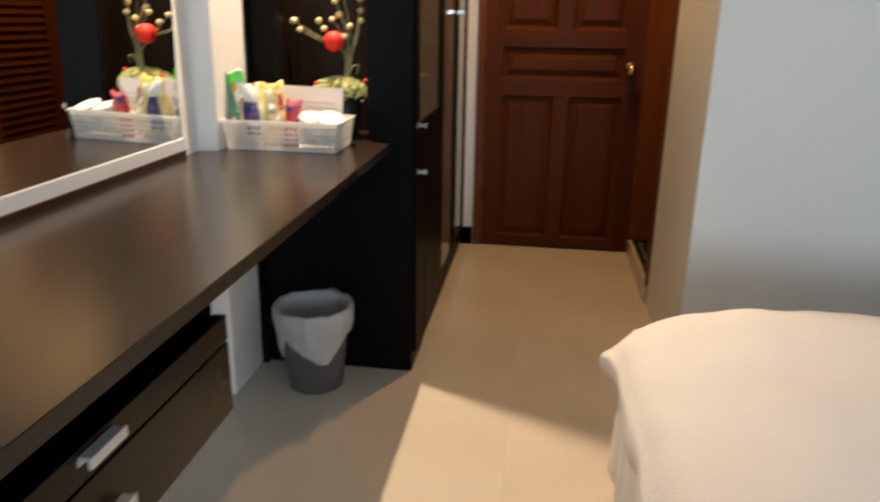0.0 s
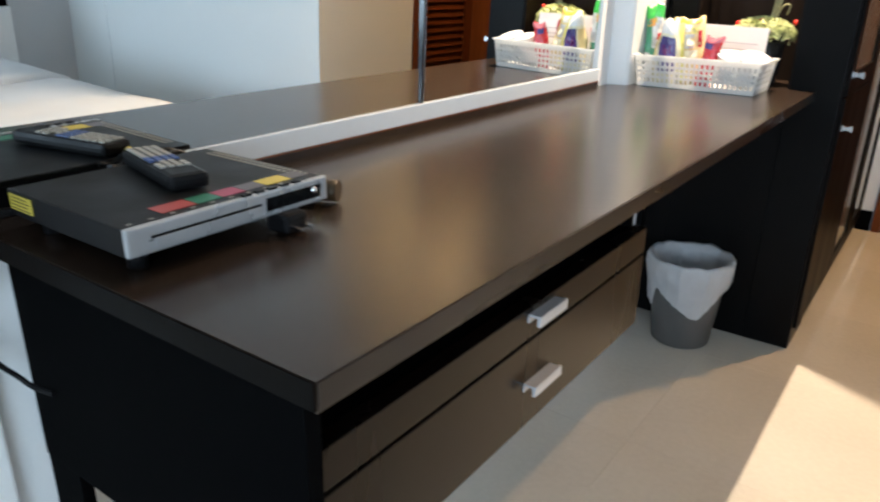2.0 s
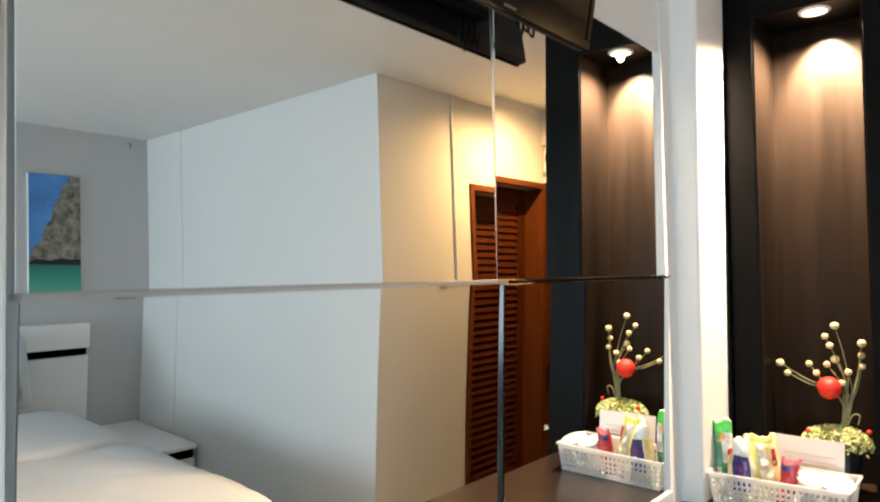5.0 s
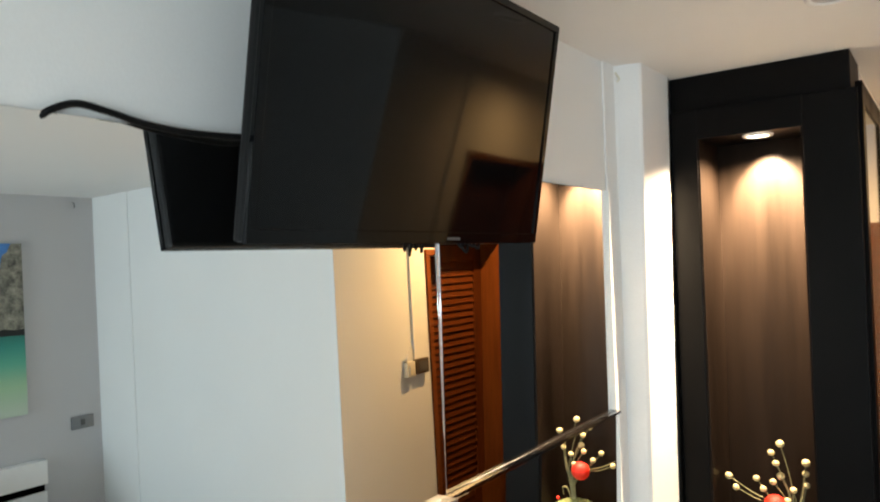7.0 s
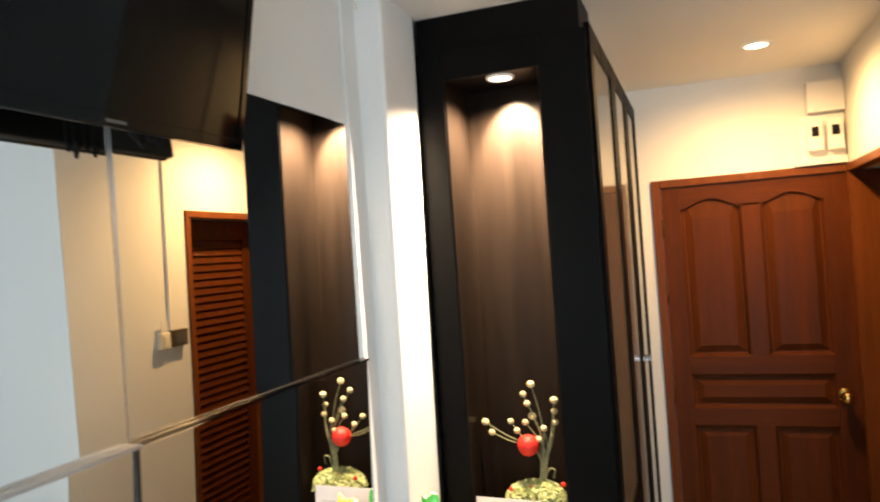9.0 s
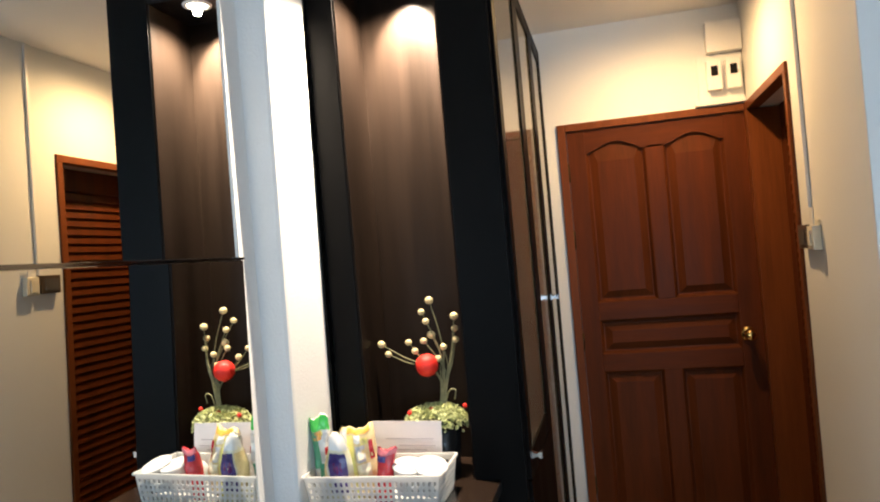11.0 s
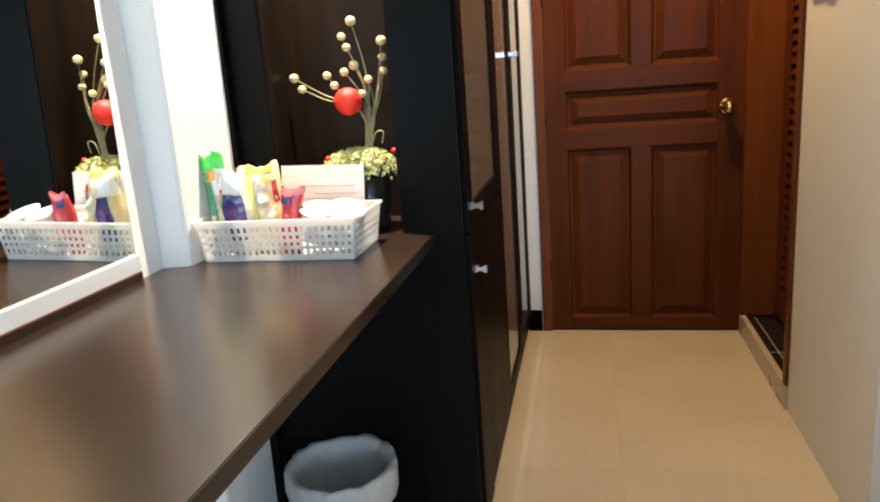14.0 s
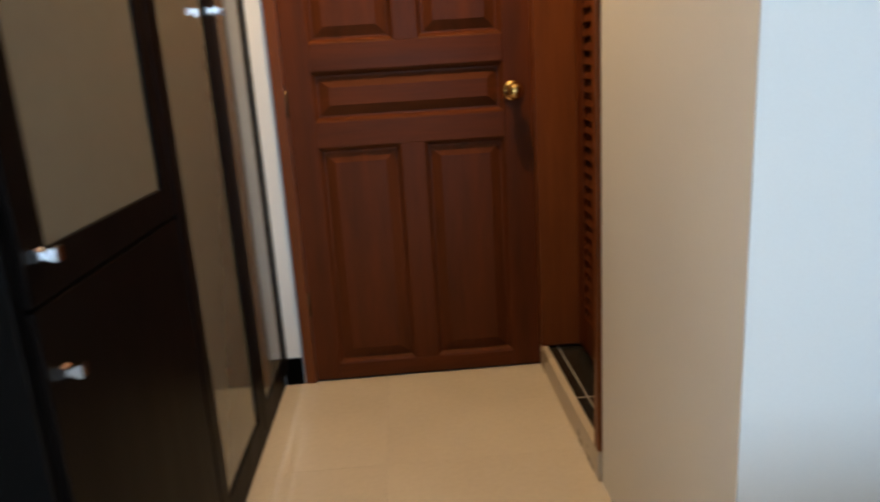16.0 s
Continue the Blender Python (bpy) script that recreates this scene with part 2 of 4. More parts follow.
solid("wall_column", column, ROUGH_PAINT, "white plastered column with stepped edge beside mirror", "column")

# wall with the entrance door: pieces round the opening
DX0, DX1, DZ = 0.115, 0.945, 2.03
wn = boxed(-0.60, DX0 - 0.045, DY, DY + 0.15, 0, Z)
box(wn, DX0 - 0.045, DX1 + 0.05, DY, DY + 0.15, DZ + 0.04, Z)
box(wn, DX1 + 0.05, EX + 0.15, DY, DY + 0.15, 0, Z)
solid("wall_north", wn, PAINT, "white painted wall around the entrance door", "wall")
# corridor wall with the louvred door
BY0, BY1, BZ = 3.65, 4.42, 2.065
we = boxed(RX, RX + 0.17, CY, BY0, 0, Z, 0.0)
box(we, RX, RX + 0.17, BY0, BY1, BZ, Z)
box(we, RX, RX + 0.17, BY1, DY, 0, Z)
solid("wall_corridor", we, PAINT, "white corridor wall with a louvred door", "wall")
solid("wall_bathroom", boxed(RX + 0.17, EX, CY, CY + 0.12, 0, Z), PAINT, "white room wall beside the bed", "wall")
solid("wall_corner", boxed(RX + 0.001, RX + 0.17, CY - 0.002, CY - 0.0005, 0, Z), PAINT, "white painted wall corner", "wall")
solid("wall_pilaster", boxed(2.66, EX, CY - 0.006, CY - 0.0005, 0, Z, 0.0025), PAINT, "shallow white pilaster in the room corner", "wall")
solid("wall_bath_back", boxed(2.0, 2.1, CY + 0.12, DY, 0, Z), PAINT, "plain white wall", "wall")
solid("wall_east", boxed(EX, EX + 0.15, -2.6, CY + 0.12, 0, Z), GREY_PAINT, "grey painted wall behind the bed head", "wall")
ws = boxed(-0.80, 0.80, -2.75, -2.6, 0, Z)
box(ws, 3.0, EX + 0.15, -2.75, -2.6, 0, Z)
box(ws, 0.80, 3.0, -2.75, -2.6, 0, 0.35)
box(ws, 0.80, 3.0, -2.75, -2.6, 1.95, Z)
solid("wall_south", ws, PAINT, "white wall with the room's window", "wall")
win = tagged(thing("window_1", (1.9, -2.7, 0.35), "white framed window", "window"), kind="structure")
wf = boxed(0.80, 3.0, -2.72, -2.66, 0.35, 0.40)
for bx in ((0.80, 3.0, 1.90, 1.95), (0.80, 0.85, 0.4, 1.9), (2.95, 3.0, 0.4, 1.9), (1.875, 1.925, 0.4, 1.9)):
    box(wf, bx[0], bx[1], -2.72, -2.66, bx[2], bx[3])
part("window_frame", wf, WHITE_PLASTIC, win)
solid("ceiling", boxed(-0.80, EX + 0.15, -2.75, DY + 0.15, Z, Z + 0.1), CEILING, "flat white painted ceiling", "ceiling")
floor = solid("floor", boxed(-0.80, EX + 0.15, -2.75, DY + 0.15, -0.10, -0.003), GROUT, "polished cream porcelain tile floor", "floor")
ground = solid("ground", boxed(-60, 60, -80, 60, -3.3, -3.2), GROUT, "bare ground outside the window", "ground")

solid("baseboard", boxed(0.002, DX0 - 0.048, DY - 0.014, DY - 0.001, 0, 0.10, 0.003), BLACK_SIDE, "black skirting on the wall beside the door", "baseboard")

# ---- entrance door ----
def panelled_door():
    d = thing("door_1", (0.53, DY, 0), "closed stained teak door with raised panels", "door", kind="structure")
    fr = TEAK_LIGHT
    part("frame_jamb", boxed(DX0 - 0.042, DX0 - 0.002, DY - 0.016, DY + 0.10, 0, DZ + 0.038, 0.004), fr, d)
    part("frame_jamb", boxed(DX1 + 0.002, DX1 + 0.044, DY - 0.016, DY + 0.10, 0, DZ + 0.038, 0.004), fr, d)
    part("frame_head", boxed(DX0 - 0.001, DX1 + 0.001, DY - 0.016, DY + 0.10, DZ + 0.002, DZ + 0.038, 0.004), fr, d)
    part("sill", boxed(DX0 - 0.0015, DX1 + 0.0015, DY + 0.001, DY + 0.10, 0.0, 0.0055), STONE_BLACK, d, "dark stone sill strip")
    y0, y1 = DY - 0.002, DY + 0.036
    w = 0.085
    xm0, xm1 = 0.482, 0.562
    a0, a1 = DX0 + w, DX1 - w - 0.02
    part("stile", boxed(DX0, a0, y0, y1, 0.006, DZ, 0.002), TEAK, d)
    part("stile", boxed(a1, DX1, y0, y1, 0.006, DZ, 0.002), TEAK, d)
    for z0, z1 in ((0.006, 0.062), (0.848, 0.932), (1.098, 1.185)):
        part("rail", boxed(a0 + 0.0005, a1 - 0.0005, y0 + 0.001, y1, z0, z1, 0.002), TEAK_RAIL, d)
    # the top rail has a double arched lower edge
    def arch(u):
        return 1.915 + 0.048 * (0.5 - 0.5 * math.cos(6.2832 * u)) ** 0.8
    top = bmesh.new()
    steps = 48
    cols = []
    for i in range(steps + 1):
        x = a0 + (a1 - a0) * i / steps
        if x < xm0:
            z = arch((x - a0) / (xm0 - a0))
        elif x > xm1:
            z = arch((x - xm1) / (a1 - xm1))
        else:
            z = 1.915
        cols.append([top.verts.new((x, y, zz)) for y in (y0 + 0.001, y1) for zz in (z, DZ)])
    for p, q in zip(cols, cols[1:]):
        for i, j in ((0, 1), (1, 3), (3, 2), (2, 0)):
            top.faces.new((p[i], p[j], q[j], q[i]))
    part("rail", top, TEAK_RAIL, d)
    for z0, z1 in ((0.062, 0.848), (1.185, 1.925)):
        part("muntin", boxed(xm0, xm1, y0 + 0.001, y1, z0, z1, 0.002), TEAK, d)

    def raised(x0, x1, z0, z1, mat):
        bm = bmesh.new()
        top = 0.06 if z1 > 1.8 else 0.0
        ring = []
        for o, y in ((-0.001, y0 + 0.0016), (0.005, y0 + 0.004), (0.014, y0 + 0.019), (0.021, y0 + 0.0195), (0.054, y0 + 0.007)):
            ring.append((x0 + o, x1 - o, z0 + o, z1 - o + (top if o < 0.025 else 0.0), y))
        vs = [[bm.verts.new((x, y, z)) for x, z in ((a, c), (b, c), (b, e), (a, e))] for a, b, c, e, y in ring]
        for p, q in zip(vs, vs[1:]):
            for i in range(4):
                bm.faces.new((p[i], p[(i + 1) % 4], q[(i + 1) % 4], q[i]))
        bm.faces.new(vs[-1])
        part("panel", bm, mat, d)
    raised(a0, xm0, 0.062, 0.848, TEAK)
    raised(xm1, a1, 0.062, 0.848, TEAK)
    raised(a0, a1, 0.932, 1.098, TEAK_RAIL)
    raised(a0, xm0, 1.185, 1.925, TEAK)
    raised(xm1, a1, 1.185, 1.925, TEAK)
    knob = part("knob", ball(bmesh.new(), (0.868, DY - 0.062, 0.998), 0.029, 20), BRASS, d, "round brass knob")
    rose = bmesh.new()
    lathe(rose, 0, 0, [(0.0, 0.001), (0.034, 0.002), (0.034, 0.010), (0.024, 0.014), (0.012, 0.018), (0.012, 0.040)])
    bmesh.ops.transform(rose, matrix=Matrix.Translation((0.868, DY - 0.001, 0.998)) @ Matrix.Rotation(radians(90), 4, 'X'), verts=rose.verts)
    part("rose", rose, BRASS, knob)
    part("latch_plate", boxed(DX1 - 0.004, DX1 + 0.002, DY - 0.008, DY - 0.001, 0.94, 1.06), BRASS, d)
    for z in (0.30, 1.00, 1.50, 1.83):
        part("hinge", cyl(bmesh.new(), DX0 - 0.001, DY - 0.010, z - 0.045, z + 0.045, 0.006, seg=10), HINGE, d, "dark brass hinge")


panelled_door()


# ---- louvred bathroom door ----
def louvred_door():
    d = thing("door_2", (RX + 0.06, 4.03, 0.09), "closed louvred teak bathroom door", "door", kind="structure")
    fr = TEAK_LIGHT
    x0, x1 = RX - 0.012, RX + 0.168
    part("frame_jamb", boxed(x0, x1, BY0, BY0 + 0.035, 0.09, BZ - 0.036, 0.003), fr, d)
    part("frame_jamb", boxed(x0, x1, BY1 - 0.035, BY1 + 0.018, 0.09, BZ - 0.036, 0.003), fr, d)
    part("frame_head", boxed(x0, RX + 0.045, BY0, BY1 + 0.018, BZ - 0.035, BZ, 0.003), fr, d)
    part("soffit", boxed(RX + 0.0455, x1, BY0 + 0.001, BY1, BZ - 0.030, BZ - 0.001), PAINT, d, "white painted soffit")
    l0, l1, lx = BY0 + 0.037, BY1 - 0.037, RX + 0.125
    st, top = 0.085, BZ - 0.034
    part("stile", boxed(lx, lx + 0.036, l0, l0 + st, 0.10, top, 0.003), TEAK, d)
    part("stile", boxed(lx, lx + 0.036, l1 - st, l1, 0.10, top, 0.003), TEAK, d)
    for z0, z1 in ((0.10, 0.22), (top - 0.11, top)):
        part("rail", boxed(lx + 0.001, lx + 0.035, l0 + st, l1 - st, z0, z1, 0.003), TEAK, d)
    z0, z1 = 0.22, top - 0.11
    part("backing", boxed(lx + 0.030, lx + 0.036, l0 + st, l1 - st, z0, z1), TEAK, d)
    n = int((z1 - z0) / 0.042)
    step = (z1 - z0) / n
    for i in range(n):
        sl = boxed(-0.027, 0.027, l0 + st, l1 - st, -0.004, 0.004, 0.002)
        sl.transform(Matrix.Translation((lx + 0.014, 0, z0 + step * (i + 0.5))) @ Matrix.Rotation(radians(-69), 4, 'Y'))
        part("slat", sl, TEAK, d)
    part("knob", ball(bmesh.new(), (lx - 0.045, l0 + 0.05, 1.03), 0.025), BRASS, d, "small brass knob")


louvred_door()
sill = thing("threshold", (RX, 4.03, 0), "raised cream tile threshold with black granite top", "threshold", kind="structure")
part("riser", boxed(RX - 0.010, RX + 0.012, BY0 + 0.002, DY - 0.018, 0, 0.088, 0.002), STONE_SILL, sill)
part("top_slab", boxed(RX + 0.013, RX + 0.40, BY0 + 0.002, DY - 0.018, 0.05, 0.078, 0.002), STONE_BLACK, sill)
part("joint_line", boxed(0.9965, 0.9995, BY0 + 0.004, DY - 0.02, 0.0782, 0.0788), JOINT, sill, "pale joint line")
part("joint_line", boxed(0.9605, 0.9962, 3.985, 3.988, 0.0782, 0.0788), JOINT, sill, "pale joint line")
part("joint_line", boxed(0.9998, 1.02, 3.985, 3.988, 0.0782, 0.0788), JOINT, sill, "pale joint line")


# ---- wardrobe and niche cabinet ----
NX0, NX1, NZ, NB = -0.448, -0.140, 2.326, 3.065
def niche_cabinet():
    c = thing("niche_cabinet", (-0.27, 2.98, 0), "tall espresso display cabinet with a lit niche", "cabinet")
    part("side_panel", boxed(-0.532, NX0, CF, NB + 0.02, 0.0, 2.42, 0.002), CABINET, c)
    part("side_panel", boxed(NX1, 0.004, CF, NB + 0.02, 0.0, 2.42, 0.002), CABINET, c)
    part("top_panel", boxed(NX0, NX1, CF + 0.001, NB + 0.02, NZ, 2.42, 0.001), CABINET, c)
    part("frieze", boxed(-0.532, -0.012, CF + 0.012, NB + 0.02, 2.421, Z - 0.001, 0.002), CABINET, c)
    part("filler_strip", boxed(-0.611, -0.5325, 2.8155, 2.8385, 0.0, Z - 0.001, 0.001), CABINET, c)
    part("back_panel", boxed(NX0 + 0.001, NX1 - 0.001, NB, NB + 0.02, 0.842, NZ - 0.001), NICHE_WOOD, c, "dark vertical grain veneer back")
    part("niche_lining", boxed(NX0, NX0 + 0.006, CF + 0.004, NB, 0.842, NZ - 0.001), NICHE_WOOD, c)
    part("niche_lining", boxed(NX1 - 0.006, NX1, CF + 0.004, NB, 0.842, NZ - 0.001), NICHE_WOOD, c)
    part("niche_shelf", boxed(NX0, NX1, CF + 0.002, NB, 0.812, 0.8405), DESKTOP, c)
    part("lower_panel", boxed(NX0, NX1, CF + 0.003, CF + 0.03, 0.0, 0.811), CABINET, c)
    return c


niche_cabinet()


def downlight(x, y, z, r, glow, label):
    d = thing("downlight", (x, y, z), label, "ceiling light")
    ring = lathe(bmesh.new(), x, y, [(r * 0.72, z - 0.001), (r * 0.76, z - 0.007), (r * 0.95, z - 0.006), (r, z - 0.0005)])
    part("trim_ring", ring, WHITE_PLASTIC, d)
    part("lens", lathe(bmesh.new(), x, y, [(0.0005, z - 0.0058), (r * 0.4, z - 0.0055), (r * 0.66, z - 0.004), (r * 0.74, z - 0.0015)]), glow, d)
    return d


downlight(-0.277, 2.905, NZ, 0.046, LAMP_GLOW, "lit warm spotlight in the niche top")
downlight(0.55, 3.86, Z, 0.060, LAMP_GLOW_HALL, "lit warm downlight in the corridor ceiling")
downlight(0.006, 2.327, Z, 0.055, GREY_PAINT, "unlit round ceiling downlight")


def handle_post(parent, x, y, z):
    """A waisted square chrome knob that stands out from the wardrobe face."""
    half = [(0.0, 0.0090), (0.005, 0.0090), (0.011, 0.0050), (0.018, 0.0046), (0.025, 0.0090), (0.031, 0.0095)]
    bm = prism(bmesh.new(), half + [(px, -pz) for px, pz in reversed(half)], -0.009, 0.009)
    bmesh.ops.transform(bm, matrix=Matrix.Translation((x, y, z)) @ Matrix.Rotation(radians(90), 4, 'X'), verts=bm.verts)
    return part("handle", bm, CHROME, parent, "chrome knob handle")


WX = 0.0
def wardrobe():
    w = thing("wardrobe", (-0.27, 3.78, 0), "espresso wardrobe with satin glass doors", "wardrobe")
    part("carcass", boxed(-0.59, WX - 0.004, NB + 0.022, 4.432, 0.06, 2.45), BLACK_SIDE, w)
    part("front_frame", boxed(-0.03, WX - 0.004, CF + 0.012, NB + 0.02, 0.06, 2.41), BLACK_SIDE, w)
    part("plinth", boxed(-0.55, WX - 0.002, CF + 0.03, 4.432, 0.0, 0.058), WARDROBE, w)
    part("cornice", boxed(-0.59, WX - 0.02, NB + 0.022, 4.436, 2.452, Z - 0.001), PAINT, w)

    def leaf(y0, y1, z0, z1, glass):
        s = 0.062
        x0, x1 = WX - 0.003, WX + 0.016
        if not glass:
            return part("door", boxed(x0, x1, y0, y1, z0, z1, 0.003), WARDROBE, w)
        bm = boxed(x0, x1, y0, y0 + s, z0, z1, 0.002)
        box(bm, x0, x1, y1 - s, y1, z0, z1, 0.002)
        box(bm, x0, x1 - 0.0005, y0 + s, y1 - s, z0, z0 + s, 0.002)
        box(bm, x0, x1 - 0.0005, y0 + s, y1 - s, z1 - s, z1, 0.002)
        dd = part("door", bm, WARDROBE, w)
        part("glass", boxed(x0 + 0.002, x1 - 0.006, y0 + s + 0.0005, y1 - s - 0.0005, z0 + s + 0.0005, z1 - s - 0.0005), SATIN_GLASS, dd, "satin beige glass pane")
        return dd
    a = leaf(2.862, 3.455, 0.832, 2.44, True)
    b = leaf(2.862, 3.455, 0.07, 0.826, False)
    c = leaf(3.462, 3.958, 0.07, 2.44, True)
    d = leaf(3.964, 4.428, 0.07, 2.44, True)
    handle_post(a, WX + 0.016, 2.893, 0.893)
    handle_post(b, WX + 0.016, 2.897, 0.735)
    handle_post(c, WX + 0.016, 3.93, 1.262)
    handle_post(d, WX + 0.016, 3.99, 1.262)


wardrobe()


# ---- desk ----
DF = -0.067
def desk():
    d = thing("desk", (-0.34, 1.8, 0.81), "long wall-hung desk with dark wood laminate top", "desk")
    top = boxed(-0.610, DF, 0.775, CF + 0.001, 0.811, 0.840)
    part("tabletop", top, DESKTOP, d)
    # front band carries its light, end band its shade, in the colour
    part("edge_band", boxed(DF + 0.0002, DF + 0.0016, 0.777, CF - 0.004, 0.8125, 0.8385), LIT_EDGE, d)
    part("edge_band", boxed(-0.61, DF - 0.001, 0.7732, 0.7748, 0.8125, 0.8385), SHADED_EDGE, d)
    part("wall_cleat", boxed(-0.610, -0.585, 1.64, 2.47, 0.76, 0.8105), PAINT, d, "white wall cleat")
    return d


desk()


def drawer_unit():
    u = thing("drawer_unit", (-0.34, 1.2, 0.55), "espresso two-drawer unit hung under the desk", "drawers")
    y0, y1, zb = 0.785, 1.645, 0.53
    part("side_panel", boxed(-0.596, -0.092, y0, y0 + 0.018, zb, 0.8105, 0.001), BLACK_SIDE, u)
    part("leg", boxed(-0.594, -0.518, y0 + 0.001, y0 + 0.017, 0.0, zb - 0.0002, 0.001), BLACK_SIDE, u)
    part("side_panel", boxed(-0.610, -0.145, y1 - 0.018, y1, zb, 0.8105, 0.001), BLACK_SIDE, u)
    part("back_panel", boxed(-0.610, -0.595, y0 + 0.018, y1 - 0.018, zb, 0.8105), BLACK_SIDE, u)
    part("bottom_panel", boxed(-0.594, -0.145, y0 + 0.018, y1 - 0.018, zb, zb + 0.015), BLACK_SIDE, u)
    part("shelf", boxed(-0.594, -0.145, y0 + 0.018, y1 - 0.018, 0.708, 0.720), BLACK_SIDE, u)
    for z0, z1, zh in ((0.675, 0.723, 0.708), (0.532, 0.670, 0.601)):
        dr = part("drawer", boxed(-0.142, -0.118, y0 + 0.019, y1, z0, z1, 0.002), ESPRESSO, u)
        h = bmesh.new()
        box(h, -0.104, -0.098, 1.211, 1.291, zh - 0.008, zh + 0.008, 0.0015)
        box(h, -0.118, -0.104, 1.213, 1.289, zh + 0.003, zh + 0.0065, 0.001)
        box(h, -0.118, -0.1155, 1.211, 1.291, zh - 0.006, zh + 0.003, 0.0008)
        part("handle", h, HANDLE, dr, "flat brushed metal handle")


drawer_unit()


# ---- mirrors ----
def bowed_pane(width, height, low, high, rows=32):
    """A pane that bows out: its lean grows from low to high degrees on the way up."""
    bm = bmesh.new()
    x, front, back = 0.0, [], []
    for i in range(rows + 1):
        z = height * i / rows
        front.append([bm.verts.new((x, y, z)) for y in (-width, 0.0)])
        back.append([bm.verts.new((x - 0.005, y, z)) for y in (-width, 0.0)])
        x += height / rows * math.tan(radians(low + (high - low) * (i + 0.5) / rows))
    for side in (front, back):
        for a, b in zip(side, side[1:]):
            bm.faces.new((a[0], a[1], b[1], b[0])).smooth = True
    for k in (0, 1):
        for i in range(rows):
            vs = [bm.verts.new(q.co) for q in (front[i][k], front[i + 1][k], back[i + 1][k], back[i][k])]
            bm.faces.new(vs)
    for i in (0, rows):
        bm.faces.new([bm.verts.new(q.co) for q in (front[i][0], front[i][1], back[i][1], back[i][0])])
    return bm


def mirrors():
    m = thing("wall_mirror", (MX, 1.6, 0.89), "large wall mirror in four panes above the desk", "mirror")
    g = 0.0035
    # the panes lean and turn a little, each its own way
    for y0, y1, z0, z1, lean, turn, pivot in (
            (0.748, 1.611 - g, 0.893, 1.506 - g, None, 0.50, 0.893), (0.748, 1.611 - g, 1.506 + g, 2.150, -0.68, 0.25, 2.150),
            (1.611 + g, 2.471, 0.893, 1.506 - g, 1.2, 0.30, 0.893), (1.611 + g, 2.471, 1.506 + g, 2.150, 0.5, 0.07, 1.506 + g)):
        if lean is None:
            pane = bowed_pane(y1 - y0, z1 - z0, 0.8, 2.5)
            lean = 0.0
        else:
            pane = boxed(-0.005, 0, y0 - y1, 0, z0 - pivot, z1 - pivot, 0.0015)
        bmesh.ops.transform(pane, matrix=Matrix.Translation((MX, y1, pivot)) @ Matrix.Rotation(radians(turn), 4, 'Z') @ Matrix.Rotation(radians(lean), 4, 'Y'), verts=pane.verts)
        part("pane", pane, MIRROR, m)
    # one polished seam strip: its light and dark reflections are put into two colours
    part("trim_strip", boxed(-0.611, MX + 0.031, 0.748, 1.6105, 1.506 - g + 0.0003, 1.506 + g - 0.0003), ALU, m)
    part("trim_strip", boxed(-0.611, MX + 0.0165, 1.6108, 2.471, 1.506 - g + 0.0003, 1.506 + g - 0.0003), DARK_REFLECTION, m)
    low = boxed(-0.005, 0.0035, 1.611 - g + 0.0003, 1.611 + g - 0.0003, 0, 0.609)
    bmesh.ops.transform(low, matrix=Matrix.Translation((MX, 0, 0.893)) @ Matrix.Rotation(radians(1.7), 4, 'Y'), verts=low.verts)
    part("trim_strip", low, BLACK_GLOSS, m, "dark edge strip")
    part("trim_strip", boxed(-0.611, MX + 0.003, 1.611 - g + 0.0003, 1.611 + g - 0.0003, 1.506 + g, 2.150), ALU, m)


BLACK_GLOSS = plain("gloss black edge", (0.01, 0.01, 0.01), 0.15)
mirrors()
ledge = thing("mirror_ledge", (-0.60, 1.6, 0.84), "glossy pale grey ledge strip under the mirrors", "trim", kind="structure")
part("strip", boxed(-0.611, -0.598, 1.03, 2.473, 0.8575, 0.8925, 0.002), LEDGE, ledge)
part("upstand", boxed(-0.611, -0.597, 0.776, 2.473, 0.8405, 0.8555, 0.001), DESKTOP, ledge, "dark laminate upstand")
# added black strip in place of shade and cables; the ledge stops short here
part("shade_strip", boxed(-0.611, -0.598, 0.752, 1.029, 0.8575, 0.8925, 0.001), BLACK_SIDE, ledge, "black strip in place of shade behind the cables")
part("bead", boxed(-0.611, -0.5965, 1.03, 2.473, 0.8556, 0.8574), TEAK_LIGHT, ledge, "thin brown bead")


